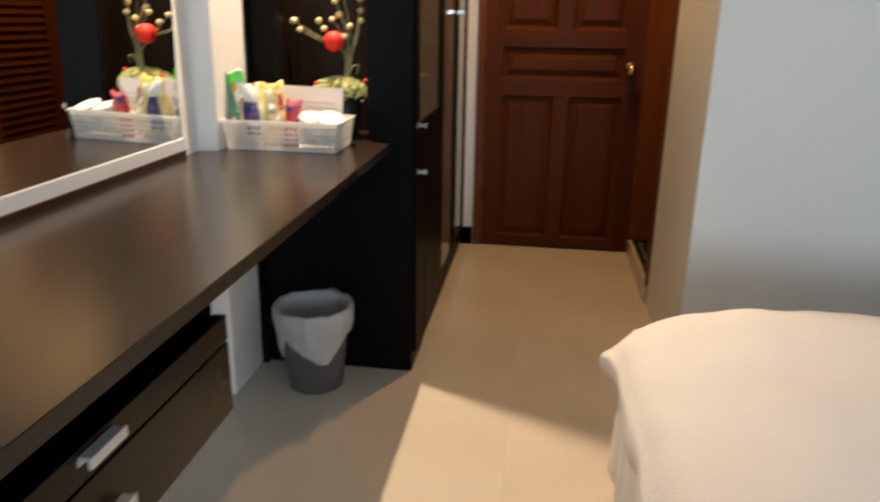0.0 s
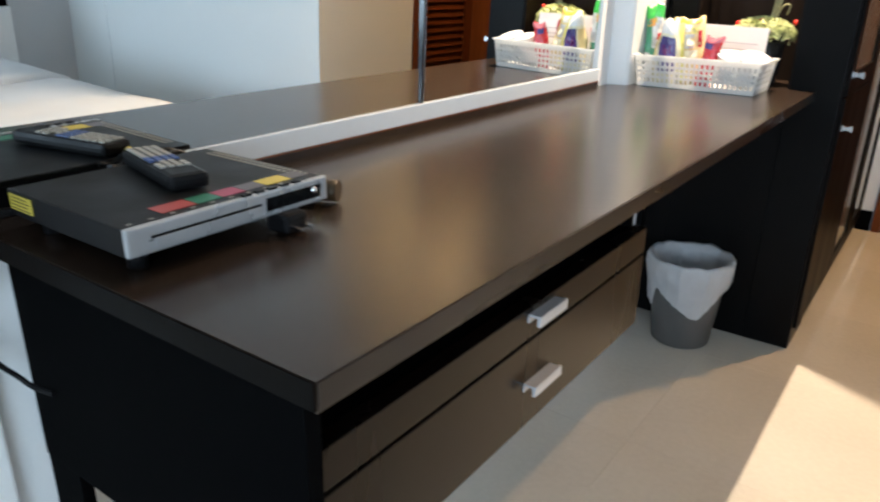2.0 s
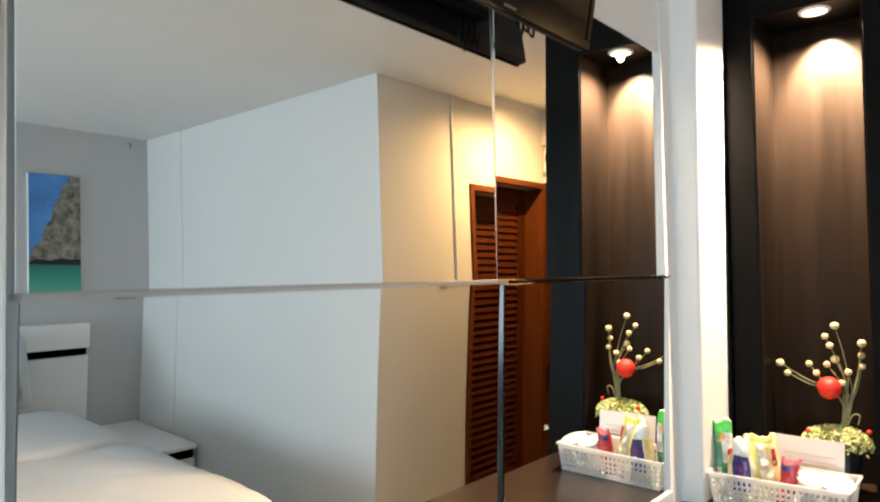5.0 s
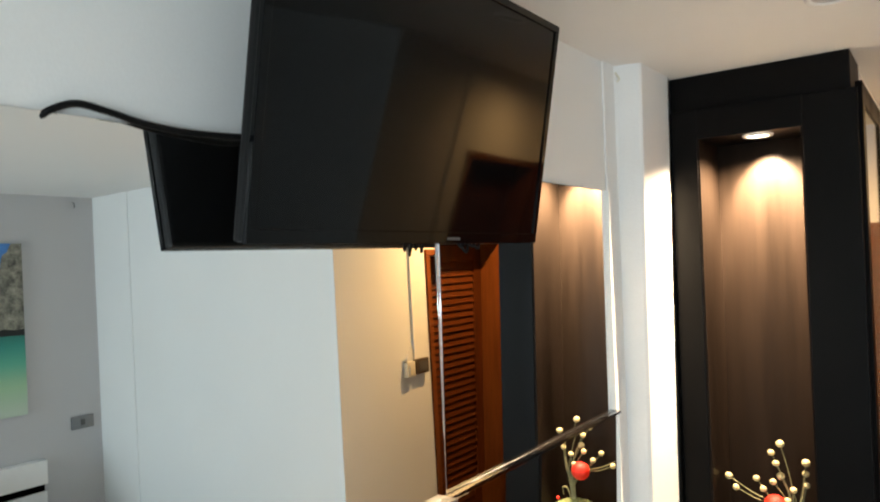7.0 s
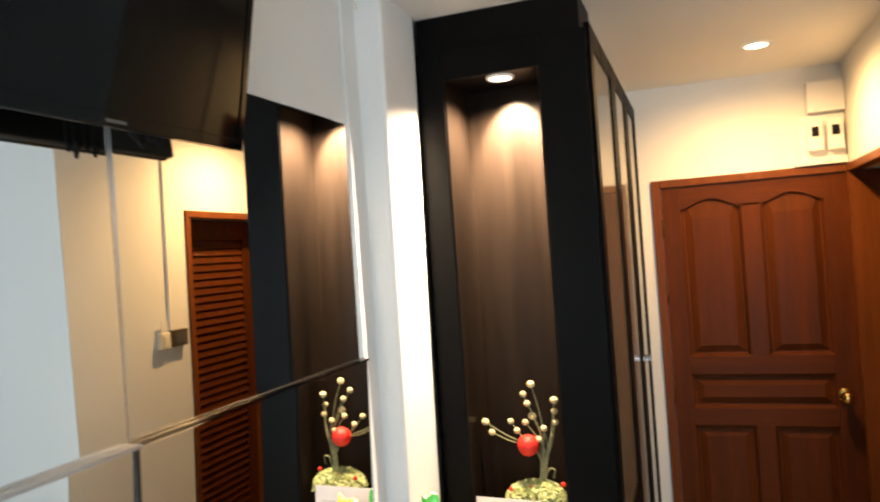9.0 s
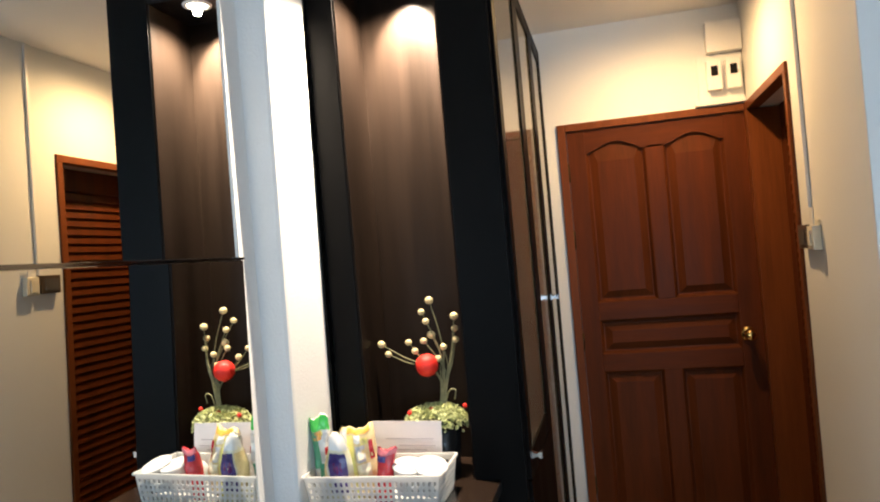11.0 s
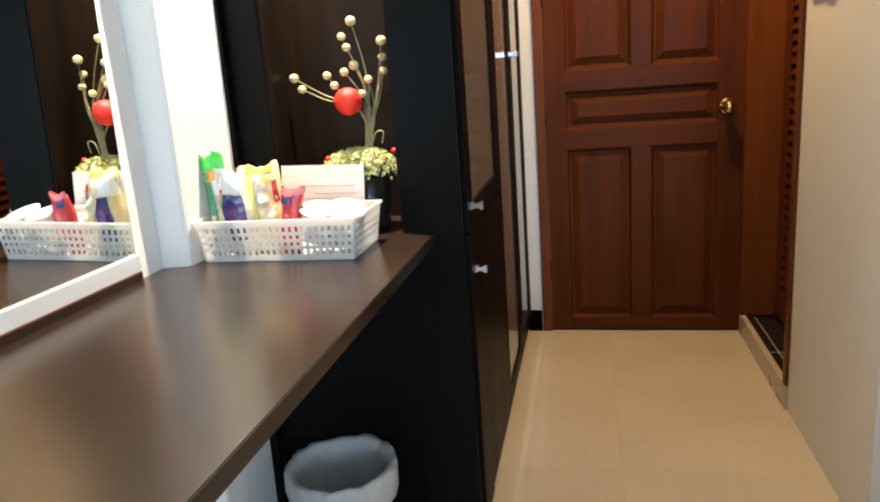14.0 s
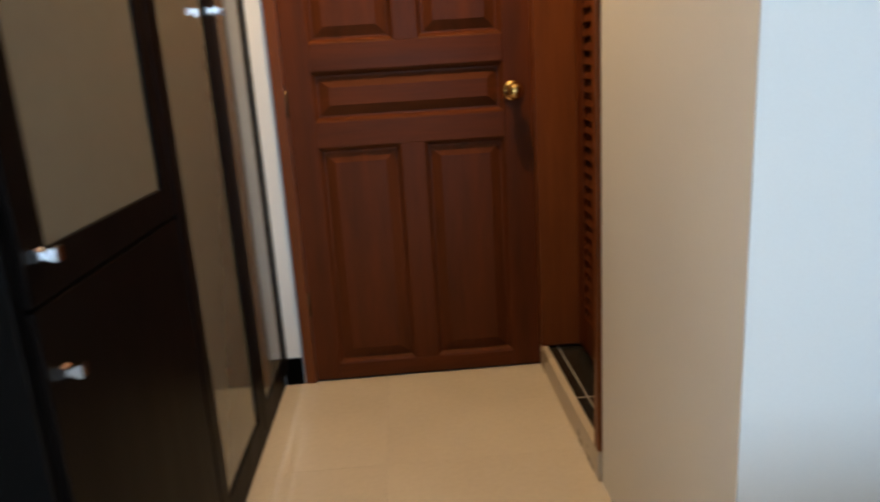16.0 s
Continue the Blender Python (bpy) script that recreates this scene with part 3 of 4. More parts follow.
# ---- television ----
def television():
    t = thing("television", (-0.473, 1.457, 2.0), "black flat television tilted down on a ceiling bracket", "television")
    m = Matrix.Translation((-0.474, 1.457, 2.219)) @ Matrix.Rotation(radians(9.7), 4, 'Y')
    def put(bm):
        bmesh.ops.transform(bm, matrix=m, verts=bm.verts)
        return bm
    w, h = 0.382, 0.226
    body = boxed(-0.026, -0.006, -w, w, -h, h, 0.006)
    box(body, -0.056, -0.026, -w * 0.62, w * 0.62, -h * 0.75, h * 0.5, 0.012)
    part("body", put(body), BLACK_PLASTIC, t)
    bz = bmesh.new()
    b = 0.014
    for y0, y1, z0, z1 in ((-w, w, -h, -h + b + 0.006), (-w, w, h - b, h), (-w, -w + b, -h + b + 0.006, h - b), (w - b, w, -h + b + 0.006, h - b)):
        box(bz, -0.006, 0.003, y0, y1, z0, z1, 0.001)
    part("bezel", put(bz), SCREEN, t)
    part("screen", put(boxed(-0.006, 0.0, -w + b, w - b, -h + b + 0.006, h - b)), SCREEN, t)
    part("logo_bar", put(boxed(0.003, 0.0035, 0.055, 0.095, -h + 0.006, -h + 0.011)), GREY_PLASTIC, t, "small pale mark")
    for dz in (0.053, 0.095, 0.128, 0.156):
        part("side_clip", put(boxed(-0.014, -0.009, w + 0.0002, w + 0.002, -h + dz - 0.003, -h + dz + 0.003, 0.0006)), CHROME, t, "small pale metal clip")
    part("ceiling_pole", cyl(bmesh.new(), -0.545, 1.60, 2.25, Z - 0.012, 0.018), BLACK_PLASTIC, t)
    part("ceiling_plate", cyl(bmesh.new(), -0.545, 1.60, Z - 0.012, Z - 0.001, 0.055), BLACK_PLASTIC, t)
    part("bracket", boxed(-0.585, -0.535, 1.36, 1.66, 2.18, 2.32, 0.004), BLACK_PLASTIC, t)
    for i, (a, bb) in enumerate(((1.585, 0.02), (1.600, 0.035), (1.622, 0.018), (1.640, 0.026))):
        part("cable", tube(bmesh.new(), [(-0.545, a, 2.04), (-0.54, a + 0.006, 2.012 - bb * 0.6), (-0.535, a + 0.015, 2.004 - bb * 0.6), (-0.54, a + 0.024, 2.03)], 0.0026), BLACK_PLASTIC, t)


television()

# ---- bed ----
def pillow_box(bm, x0, x1, y0, y1, z0, z1, r, nx, ny, nz, wob=0.0, seed=0.0):
    """A closed soft box: a subdivided cuboid with rounded edges and folds."""
    def grid(fn, a, b):
        vs = [[bm.verts.new(fn(i / a, j / b)) for j in range(b + 1)] for i in range(a + 1)]
        for i in range(a):
            for j in range(b):
                bm.faces.new((vs[i][j], vs[i + 1][j], vs[i + 1][j + 1], vs[i][j + 1])).smooth = True
    L = lambda p, q, u: p + (q - p) * u
    for z in (z0, z1):
        grid(lambda u, v, z=z: (L(x0, x1, u), L(y0, y1, v), z), nx, ny)
    for y in (y0, y1):
        grid(lambda u, v, y=y: (L(x0, x1, u), y, L(z0, z1, v)), nx, nz)
    for x in (x0, x1):
        grid(lambda u, v, x=x: (x, L(y0, y1, u), L(z0, z1, v)), ny, nz)
    bmesh.ops.remove_doubles(bm, verts=bm.verts, dist=1e-5)
    for v in bm.verts:
        p = v.co
        q = Vector((min(max(p.x, x0 + r), x1 - r), min(max(p.y, y0 + r), y1 - r), min(max(p.z, z0 + r), z1 - r)))
        d = p - q
        if d.length > 1e-6:
            v.co = q + d.normalized() * r
        if wob:
            n = noise.noise((p.x * 3.1 + seed, p.y * 3.1, p.z * 3.1)) + 0.4 * noise.noise((p.x * 9 + seed, p.y * 9, p.z * 9))
            v.co += (d.normalized() if d.length > 1e-6 else Vector((0, 0, 1))) * wob * n
    return bm


BZT = 0.585
def bed():
    b = thing("bed", (1.95, 1.45, 0), "made double bed with white duvet and linen", "bed")
    part("base", boxed(0.72, 2.97, 0.66, 2.24, 0.02, 0.28, 0.01), LINEN, b)
    sk = pillow_box(bmesh.new(), 0.672, 2.93, 0.64, 2.270, 0.03, 0.50, 0.04, 60, 44, 12)
    for v in sk.verts:
        f = (0.5 - v.co.z) * 0.035
        if v.co.x < 0.80:
            v.co.x += f * math.sin(v.co.y * 38 + 2 * math.sin(v.co.y * 9))
        if v.co.y > 2.2:
            v.co.y += f * math.sin(v.co.x * 33 + 2 * math.sin(v.co.x * 7))
    part("bed_skirt", sk, LINEN, b)
    du = pillow_box(bmesh.new(), 0.625, 2.55, 0.60, 2.305, 0.36, BZT, 0.066, 80, 64, 12, 0.012, 3.0)
    for v in du.verts:
        v.co.z += 0.004 * noise.noise((v.co.x * 14, v.co.y * 14, 2.0)) + 0.006 * noise.noise((v.co.x * 5, v.co.y * 5, 7.0))
    for v in du.verts:
        f = min(1, max(0, (v.co.z - 0.43) / 0.13))
        ex, ey = max(0, 0.95 - v.co.x) / 0.305, max(0, v.co.y - 2.08) / 0.23
        v.co.z -= f * min(0.125, 0.085 * ex * ex + 0.04 * ey * ey)
        v.co.z -= 0.03 * min(1.0, ex * ey)
    for v in du.verts:
        low = min(1, max(0, (0.52 - v.co.z) / 0.2))
        if v.co.x < 0.75:
            v.co.x += low * (0.014 * noise.noise((v.co.y * 7, v.co.z * 2, 4.0)) + 0.006 * noise.noise((v.co.y * 19, v.co.z * 3, 9.0)) + 0.018)
        if v.co.y > 2.2:
            v.co.y += low * (0.012 * noise.noise((v.co.x * 7, v.co.z * 2, 6.0)) - 0.012)
    for v in du.verts:
        # the hem stands out in a point at the foot corner and ripples along its edge
        c = max(0.0, 1 - math.hypot(v.co.x - 0.64, v.co.y - 2.29) / 0.16)
        hem = min(1, max(0, (0.46 - v.co.z) / 0.08))
        v.co += Vector((-0.030, 0.022, -0.012)) * c * hem
        if v.co.x < 0.72:
            v.co.x += hem * 0.010 * noise.noise((v.co.y * 16, 2.5, 1.0))
            v.co.z += hem * 0.016 * noise.noise((v.co.y * 6, 8.5, 3.0))
    part("duvet", du, LINEN, b)
    fold = pillow_box(bmesh.new(), 1.84, 2.54, 0.635, 2.250, BZT - 0.030, BZT + 0.030, 0.028, 30, 48, 4, 0.008, 8.0)
    for v in fold.verts:
        v.co.z -= 0.05 * max(0, v.co.y - 2.05) / 0.20 * max(0, v.co.y - 2.05) / 0.20
        v.co.x += 0.012 * math.sin(v.co.y * 5.2 + 1.0)
    part("folded_sheet", fold, LINEN, b, "white sheet folded back over the duvet")
    hb = part("headboard", boxed(2.995, 3.058, 0.42, 2.545, 0.02, 0.77, 0.004), WHITE_PLASTIC, b, "white headboard")
    part("headboard_gap", boxed(3.015, 3.058, 0.425, 2.54, 0.771, 0.815), BLACK_SIDE, hb, "black recess strip")
    part("headboard_cap", boxed(2.980, 3.058, 0.42, 2.545, 0.816, 0.955, 0.004), WHITE_PLASTIC, hb)


bed()


def pillow(at, size, tilt, mat, label, category="pillow"):
    sx, sy, sz = size
    bm = pillow_box(bmesh.new(), -sx / 2, sx / 2, -sy / 2, sy / 2, -sz / 2, sz / 2, sz * 0.49, 14, 18, 6)
    for v in bm.verts:
        u, w = abs(v.co.x) / (sx / 2), abs(v.co.y) / (sy / 2)
        v.co.z *= 0.35 + 0.85 * (1 - u ** 3) * (1 - w ** 3)
    bmesh.ops.transform(bm, matrix=Matrix.Translation(at) @ Matrix.Rotation(radians(tilt), 4, 'Y'), verts=bm.verts)
    return tagged(part("pillow", bm, mat), label, category, "pillows on the bed")


CUSHION = material("dark patterned cushion cloth", (0.10, 0.13, 0.16), 0.9, vary=0.85, scale=16, fine=60, bump=0.1, tint=(0.34, 0.38, 0.40))
pillow((2.70, 1.64, 0.63), (0.42, 0.66, 0.20), -8, LINEN, "plump white pillow lying on the bed")
pillow((2.70, 0.95, 0.63), (0.42, 0.66, 0.20), -8, LINEN, "plump white pillow lying on the bed")
pillow((2.88, 1.95, 0.745), (0.40, 0.42, 0.12), -68, LINEN, "white pillow leaning on the headboard")
pillow((2.78, 1.89, 0.76), (0.34, 0.36, 0.12), -64, CUSHION, "dark patterned cushion leaning on the pillows")


def nightstand():
    n = thing("nightstand", (2.68, 2.66, 0), "white bedside cabinet with a dark drawer gap", "nightstand")
    part("body", boxed(2.38, 3.04, 2.42, 2.895, 0.06, 0.25, 0.003), WHITE_PLASTIC, n)
    part("drawer_gap", boxed(2.385, 3.035, 2.425, 2.89, 0.251, 0.305), BLACK_SIDE, n, "dark open shelf")
    part("top", boxed(2.36, 3.055, 2.40, 2.897, 0.306, 0.330, 0.003), WHITE_PLASTIC, n)
    part("foot", boxed(2.42, 2.47, 2.45, 2.50, 0, 0.059), BLACK_SIDE, n)
    part("foot", boxed(2.95, 3.00, 2.45, 2.50, 0, 0.059), BLACK_SIDE, n)
    part("foot", boxed(2.42, 2.47, 2.82, 2.87, 0, 0.059), BLACK_SIDE, n)
    part("foot", boxed(2.95, 3.00, 2.82, 2.87, 0, 0.059), BLACK_SIDE, n)


nightstand()

# ---- waste bin ----
def waste_bin(x, y):
    b = thing("waste_bin", (x, y, 0), "grey plastic waste bin with a white liner bag", "bin")
    part("body", lathe(bmesh.new(), x, y, [(0.0, 0.004), (0.090, 0.0), (0.094, 0.004), (0.123, 0.280), (0.120, 0.281), (0.091, 0.008), (0.0, 0.008)], 40), GREY_PLASTIC, b)
    lin = bmesh.new()
    seg = 96
    rows = ((0.001, 0.030), (0.060, 0.024), (0.078, 0.040), (0.095, 0.16), (0.109, 0.270), (0.119, 0.298), (0.128, 0.304), (0.1315, 0.294), (0.133, 0.262), (0.134, 0.5), (0.133, 0.75), (0.130, 1.0))
    hem = ((-1.0, 0.135), (-0.86, 0.125), (-0.76, 0.205), (-0.3, 0.165), (0.2, 0.125), (0.42, 0.118), (0.9, 0.205), (1.0, 0.20))
    vs = []
    for k, (r, z) in enumerate(rows):
        ring = []
        for i in range(seg):
            a = 6.2832 * i / seg
            u = math.sin(a + 1.34)
            for (ua, za), (ub, zb) in zip(hem, hem[1:]):
                if ua <= u <= ub:
                    low = za + (zb - za) * (u - ua) / (ub - ua)
            if math.cos(a + 1.34) < 0:
                low = 0.17 + 0.03 * u
            low += 0.003 * noise.noise((math.cos(a) * 6, math.sin(a) * 6, 1.0))
            crease = abs(noise.noise((math.cos(a) * 4 + 3, math.sin(a) * 4, k * 0.6))) + 0.7 * abs(noise.noise((math.cos(a) * 13, math.sin(a) * 13 + 5, k * 1.4)))
            zz = z + (0.007 * noise.noise((math.cos(a) * 3, math.sin(a) * 3, 5.0)) if 4 < k < 9 else 0)
            if k >= 9:
                zz = 0.262 + (low - 0.262) * z
            body = 0.094 + 0.029 * max(0, zz) / 0.28 + 0.0035
            rr = r + (0.011 if 1 < k < 6 else 0.013 if k > 5 else 0.0) * (crease - (0.3 if k < 6 else 0))
            if k >= 9:
                rr = body + (0.013 - 0.007 * z) * (0.3 + 1.5 * crease)
            ring.append(lin.verts.new((x + rr * math.cos(a), y + rr * math.sin(a), zz)))
        vs.append(ring)
    for p, q in zip(vs, vs[1:]):
        for i in range(seg):
            lin.faces.new((p[i], p[(i + 1) % seg], q[(i + 1) % seg], q[i])).smooth = True
    part("liner", lin, LINER, b, "thin white plastic liner folded over the rim")


LINER = thin(material("thin white plastic film", (0.78, 0.80, 0.83), 0.32, vary=0.10, scale=14, fine=34, bump=0.6), 0.35, (0.7, 0.74, 0.8))
_n, _l = LINER.node_tree.nodes, LINER.node_tree.links
_clear, _film = _n.new("ShaderNodeBsdfTransparent"), _n.new("ShaderNodeMixShader")
_film.inputs[0].default_value = 0.22
_l.new(_n["Material Output"].inputs[0].links[0].from_socket, _film.inputs[1])
_l.new(_clear.outputs[0], _film.inputs[2])
_l.new(_film.outputs[0], _n["Material Output"].inputs[0])
waste_bin(-0.312, 2.703)


# ---- basket with snacks ----
def basket():
    b = thing("basket", (-0.345, 2.69, 0.842), "white plastic lattice basket on the desk", "basket")
    X0, X1, Y0, Y1, ZB, ZT, ins = -0.538, -0.176, 2.588, 2.785, 0.8415, 0.928, 0.011

    def wall(a, c, n, nr, name):
        """One pierced side between the top corners a and c: rails and uprights leaning in to the base."""
        bm = bmesh.new()
        a, c = Vector(a), Vector(c)
        d = (c - a).normalized()
        mid = Vector(((X0 + X1) / 2, (Y0 + Y1) / 2, a.z))
        inw = Vector((-d.y, d.x, 0))
        if inw.dot(mid - a) < 0:
            inw = -inw
        th = 0.0022
        def at(u, v, w):
            lean = ins * (1 - v)
            p0, p1 = a + d * lean, c - d * lean
            p = p0.lerp(p1, u) + inw * (lean + w)
            p.z = ZB + (ZT - ZB) * v
            return p
        def slab(u0, u1, v0, v1):
            vs = [bm.verts.new(at(u, v, w)) for w in (0, th) for u, v in ((u0, v0), (u1, v0), (u1, v1), (u0, v1))]
            bm.faces.new(vs[:4]); bm.faces.new(vs[4:][::-1])
            for i in range(4):
                bm.faces.new((vs[i], vs[(i + 1) % 4], vs[4 + (i + 1) % 4], vs[4 + i]))
        L = (c - a).length
        bar = 0.0036 / L
        slab(0, 1, 0.0, 0.15)
        slab(0, 1, 0.86, 1.0)
        for i in range(1, nr):
            v = 0.15 + (0.71) * i / nr
            slab(0, 1, v - 0.040, v + 0.040)
        for i in range(n + 1):
            u = bar + (1 - 2 * bar) * i / n
            slab(u - bar, u + bar, 0.15, 0.86)
        part(name, bm, BASKET, b)
    wall((X0, Y0, 0), (X1, Y0, 0), 24, 4, "front_wall")
    wall((X0, Y1, 0), (X1, Y1, 0), 24, 4, "back_wall")
    wall((X0, Y0, 0), (X0, Y1, 0), 13, 4, "end_wall")
    wall((X1, Y0, 0), (X1, Y1, 0), 13, 4, "end_wall")
    part("base", boxed(X0 + ins, X1 - ins, Y0 + ins, Y1 - ins, ZB - 0.0005, ZB + 0.003), BASKET, b)
    rim = bmesh.new()
    for q in ((X0 - 0.004, X1 + 0.004, Y0 - 0.006, Y0 + 0.001), (X0 - 0.004, X1 + 0.004, Y1 - 0.001, Y1 + 0.006), (X0 - 0.006, X0 + 0.001, Y0 + 0.001, Y1 - 0.001), (X1 - 0.001, X1 + 0.006, Y0 + 0.001, Y1 - 0.001)):
        box(rim, *q, ZT - 0.001, ZT + 0.005, 0.001)
    part("rim", rim, BASKET, b)


basket()


def foil(name, color, tint, vary=0.3):
    return material(name, color, 0.24, vary=vary, scale=14, fine=40, bump=0.25, tint=tint)


GREEN_F = foil("green foil", (0.03, 0.42, 0.05), (0.10, 0.62, 0.10))
WHITE_F = foil("white foil", (0.74, 0.74, 0.72), (0.85, 0.85, 0.82), 0.1)
YELLOW_F = foil("yellow foil", (0.80, 0.66, 0.10), (0.90, 0.80, 0.30))
CREAM_F = foil("cream foil", (0.82, 0.76, 0.52), (0.9, 0.85, 0.66), 0.15)
PURPLE_F = foil("purple foil", (0.045, 0.03, 0.16), (0.09, 0.06, 0.25))
RED_F = foil("red foil", (0.45, 0.015, 0.03), (0.6, 0.04, 0.05))
ORANGE_F = foil("orange print", (0.85, 0.25, 0.03), (0.95, 0.45, 0.08))


def snack_bag(at, w, h, d, turn, lean, mat, prints, label, category="snack bag", tip=0.25, roll=0.0):
    """A puffed pouch with crimped ends, prints lie on its front."""
    b = thing("snack_bag", at, label, category, "snacks in the basket")
    m = Matrix.Translation(at) @ Matrix.Rotation(radians(turn), 4, 'Z') @ Matrix.Rotation(radians(lean), 4, 'X') @ Matrix.Rotation(radians(roll), 4, 'Y')
    s = at[0] * 31
    def surf(u, v, side, off=0.0):
        puff = (max(0, 1 - (2 * u - 1) ** 4)) ** 0.7 * max(0, math.sin(math.pi * min(1, max(0, v)))) ** 0.55
        wr = 0.45 * noise.noise((u * 3.5 + s, v * 4, side)) + 0.2 * noise.noise((u * 9 + s, v * 11, side))
        ww = w * (1 - 0.05 * math.sin(math.pi * v) + 0.06 * noise.noise((v * 4, s, 1))) * (1 - tip * max(0, v - 0.55) * 2.2)
        bend = 0.10 * w * noise.noise((s, v * 2.2, 3)) + 0.012 * v * v * math.sin(s)
        top = h * (v + v ** 5 * (0.03 * math.sin(u * 7 + s) + 0.012 * math.sin(u * 23)))
        return m @ Vector(((u - 0.5) * ww + bend, side * (d / 2 * puff * (1 + wr) + off + 0.0006) + 0.010 * v * noise.noise((u * 3, s, v * 3)), top))
    def skin(bm, u0, u1, v0, v1, side, off, n=10, k=14):
        vs = [[bm.verts.new(surf(u0 + (u1 - u0) * i / n, v0 + (v1 - v0) * j / k, side, off)) for j in range(k + 1)] for i in range(n + 1)]
        for i in range(n):
            for j in range(k):
                bm.faces.new((vs[i][j], vs[i + 1][j], vs[i + 1][j + 1], vs[i][j + 1])).smooth = True
    bm = bmesh.new()
    skin(bm, 0, 1, 0, 1, -1, 0)
    skin(bm, 0, 1, 0, 1, 1, 0)
    bmesh.ops.remove_doubles(bm, verts=bm.verts, dist=0.0013)
    part("pouch", bm, mat, b)
    for u0, u1, v0, v1, pm in prints:
        for side in (-1, 1):
            p = bmesh.new()
            skin(p, u0, u1, v0, v1, side, 0.0018, 8, 10)
            part("print", p, pm, b)
    return b


PLUM_F = foil("plum print", (0.10, 0.01, 0.09), (0.16, 0.03, 0.14))
PINK_F = foil("pink foil", (0.62, 0.12, 0.16), (0.75, 0.25, 0.28))
GREEN_DEEP = foil("deep green foil", (0.02, 0.20, 0.10), (0.12, 0.38, 0.24))
GOLD_F = foil("pale gold foil", (0.66, 0.50, 0.20), (0.84, 0.70, 0.40), 0.25)
SILVER_F = foil("silver foil", (0.46, 0.47, 0.48), (0.66, 0.66, 0.66), 0.25)
snack_bag((-0.511, 2.685, 0.846), 0.056, 0.228, 0.044, 12, 5, WHITE_F, [(0.0, 1.0, 0.84, 0.99, GREEN_F), (0.0, 0.42, 0.40, 0.84, GREEN_DEEP), (0.14, 0.58, 0.74, 0.84, ORANGE_F), (0.52, 0.66, 0.77, 0.83, YELLOW_F), (0.66, 0.92, 0.70, 0.80, SILVER_F), (0.72, 0.94, 0.57, 0.65, RED_F), (0.34, 0.92, 0.30, 0.46, GREEN_DEEP), (0.44, 0.70, 0.48, 0.60, SILVER_F)], "green and white foil snack bag standing in basket", tip=0.08, roll=-3)
snack_bag((-0.462, 2.640, 0.846), 0.082, 0.188, 0.054, -8, 4, CREAM_F, [(0.0, 1.0, 0.80, 0.99, WHITE_F), (0.32, 0.92, 0.20, 0.76, PURPLE_F), (0.46, 0.76, 0.48, 0.64, PLUM_F), (0.0, 0.26, 0.20, 0.76, GOLD_F)], "cream pouch with purple print in basket", tip=0.55, roll=7)
snack_bag((-0.396, 2.664, 0.846), 0.100, 0.194, 0.066, 14, -4, GOLD_F, [(0.0, 0.20, 0.04, 0.96, SILVER_F), (0.20, 0.38, 0.04, 0.90, YELLOW_F), (0.42, 0.68, 0.55, 0.76, SILVER_F), (0.48, 0.62, 0.59, 0.72, CREAM_F), (0.42, 0.78, 0.36, 0.52, CREAM_F), (0.80, 0.92, 0.56, 0.80, RED_F), (0.60, 0.78, 0.77, 0.86, YELLOW_F), (0.40, 0.58, 0.80, 0.91, WHITE_F), (0.22, 0.88, 0.92, 0.99, ORANGE_F)], "yellow and cream foil snack bag standing in basket", tip=0.10, roll=-7)
snack_bag((-0.342, 2.638, 0.846), 0.046, 0.148, 0.036, 8, 5, RED_F, [(0.0, 1.0, 0.90, 0.99, PINK_F), (0.06, 0.52, 0.78, 0.89, PURPLE_F)], "small red foil sachet in basket", tip=-0.06, roll=5)


def cup_pack(x, y, z, r, tilt, label):
    bm = bmesh.new()
    lathe(bm, 0, 0, [(0.0, 0.0), (r * 0.72, 0.0), (r * 0.76, 0.004), (r * 0.97, 0.068), (r * 1.05, 0.070), (r * 1.05, 0.074), (r * 0.9, 0.076), (0.0, 0.074)], 28)
    bmesh.ops.transform(bm, matrix=Matrix.Translation((x, y, z)) @ Matrix.Rotation(radians(tilt), 4, 'X') @ Matrix.Rotation(radians(tilt * 0.7), 4, 'Y'), verts=bm.verts)
    tagged(part("cup", bm, WHITE_PLASTIC), label, "cup", "cups in the basket")


cup_pack(-0.280, 2.655, 0.874, 0.040, 14, "white lidded cup lying in the basket")
cup_pack(-0.224, 2.660, 0.874, 0.042, 18, "white lidded cup lying in the basket")
tis = pillow_box(bmesh.new(), -0.305, -0.195, 2.70, 2.765, 0.850, 0.925, 0.025, 12, 8, 6, 0.010, 5)
tagged(part("tissue_pack", tis, WHITE_F), "crumpled white tissue pack in the basket", "tissues")


def menu_card():
    c = thing("menu_card", (-0.29, 2.80, 0.842), "white printed card leaning behind the basket", "card")
    m = Matrix.Translation((-0.326, 2.797, 0.8392)) @ Matrix.Rotation(radians(-7), 4, 'X') @ Matrix.Rotation(radians(1.5), 4, 'Y')
    sheet = boxed(-0.103, 0.103, -0.0012, 0.0012, 0, 0.178, 0.0005)
    bmesh.ops.transform(sheet, matrix=m, verts=sheet.verts)
    part("sheet", sheet, CARD, c)
    for k, (a, e, z) in enumerate(((-0.06, 0.08, 0.128), (-0.02, 0.085, 0.110), (-0.07, 0.06, 0.098), (-0.06, 0.085, 0.084))):
        t = boxed(a, e, -0.0019, -0.0013, z, z + 0.0022)
        bmesh.ops.transform(t, matrix=m, verts=t.verts)
        part("text_line", t, INK, c, "grey line of small print")


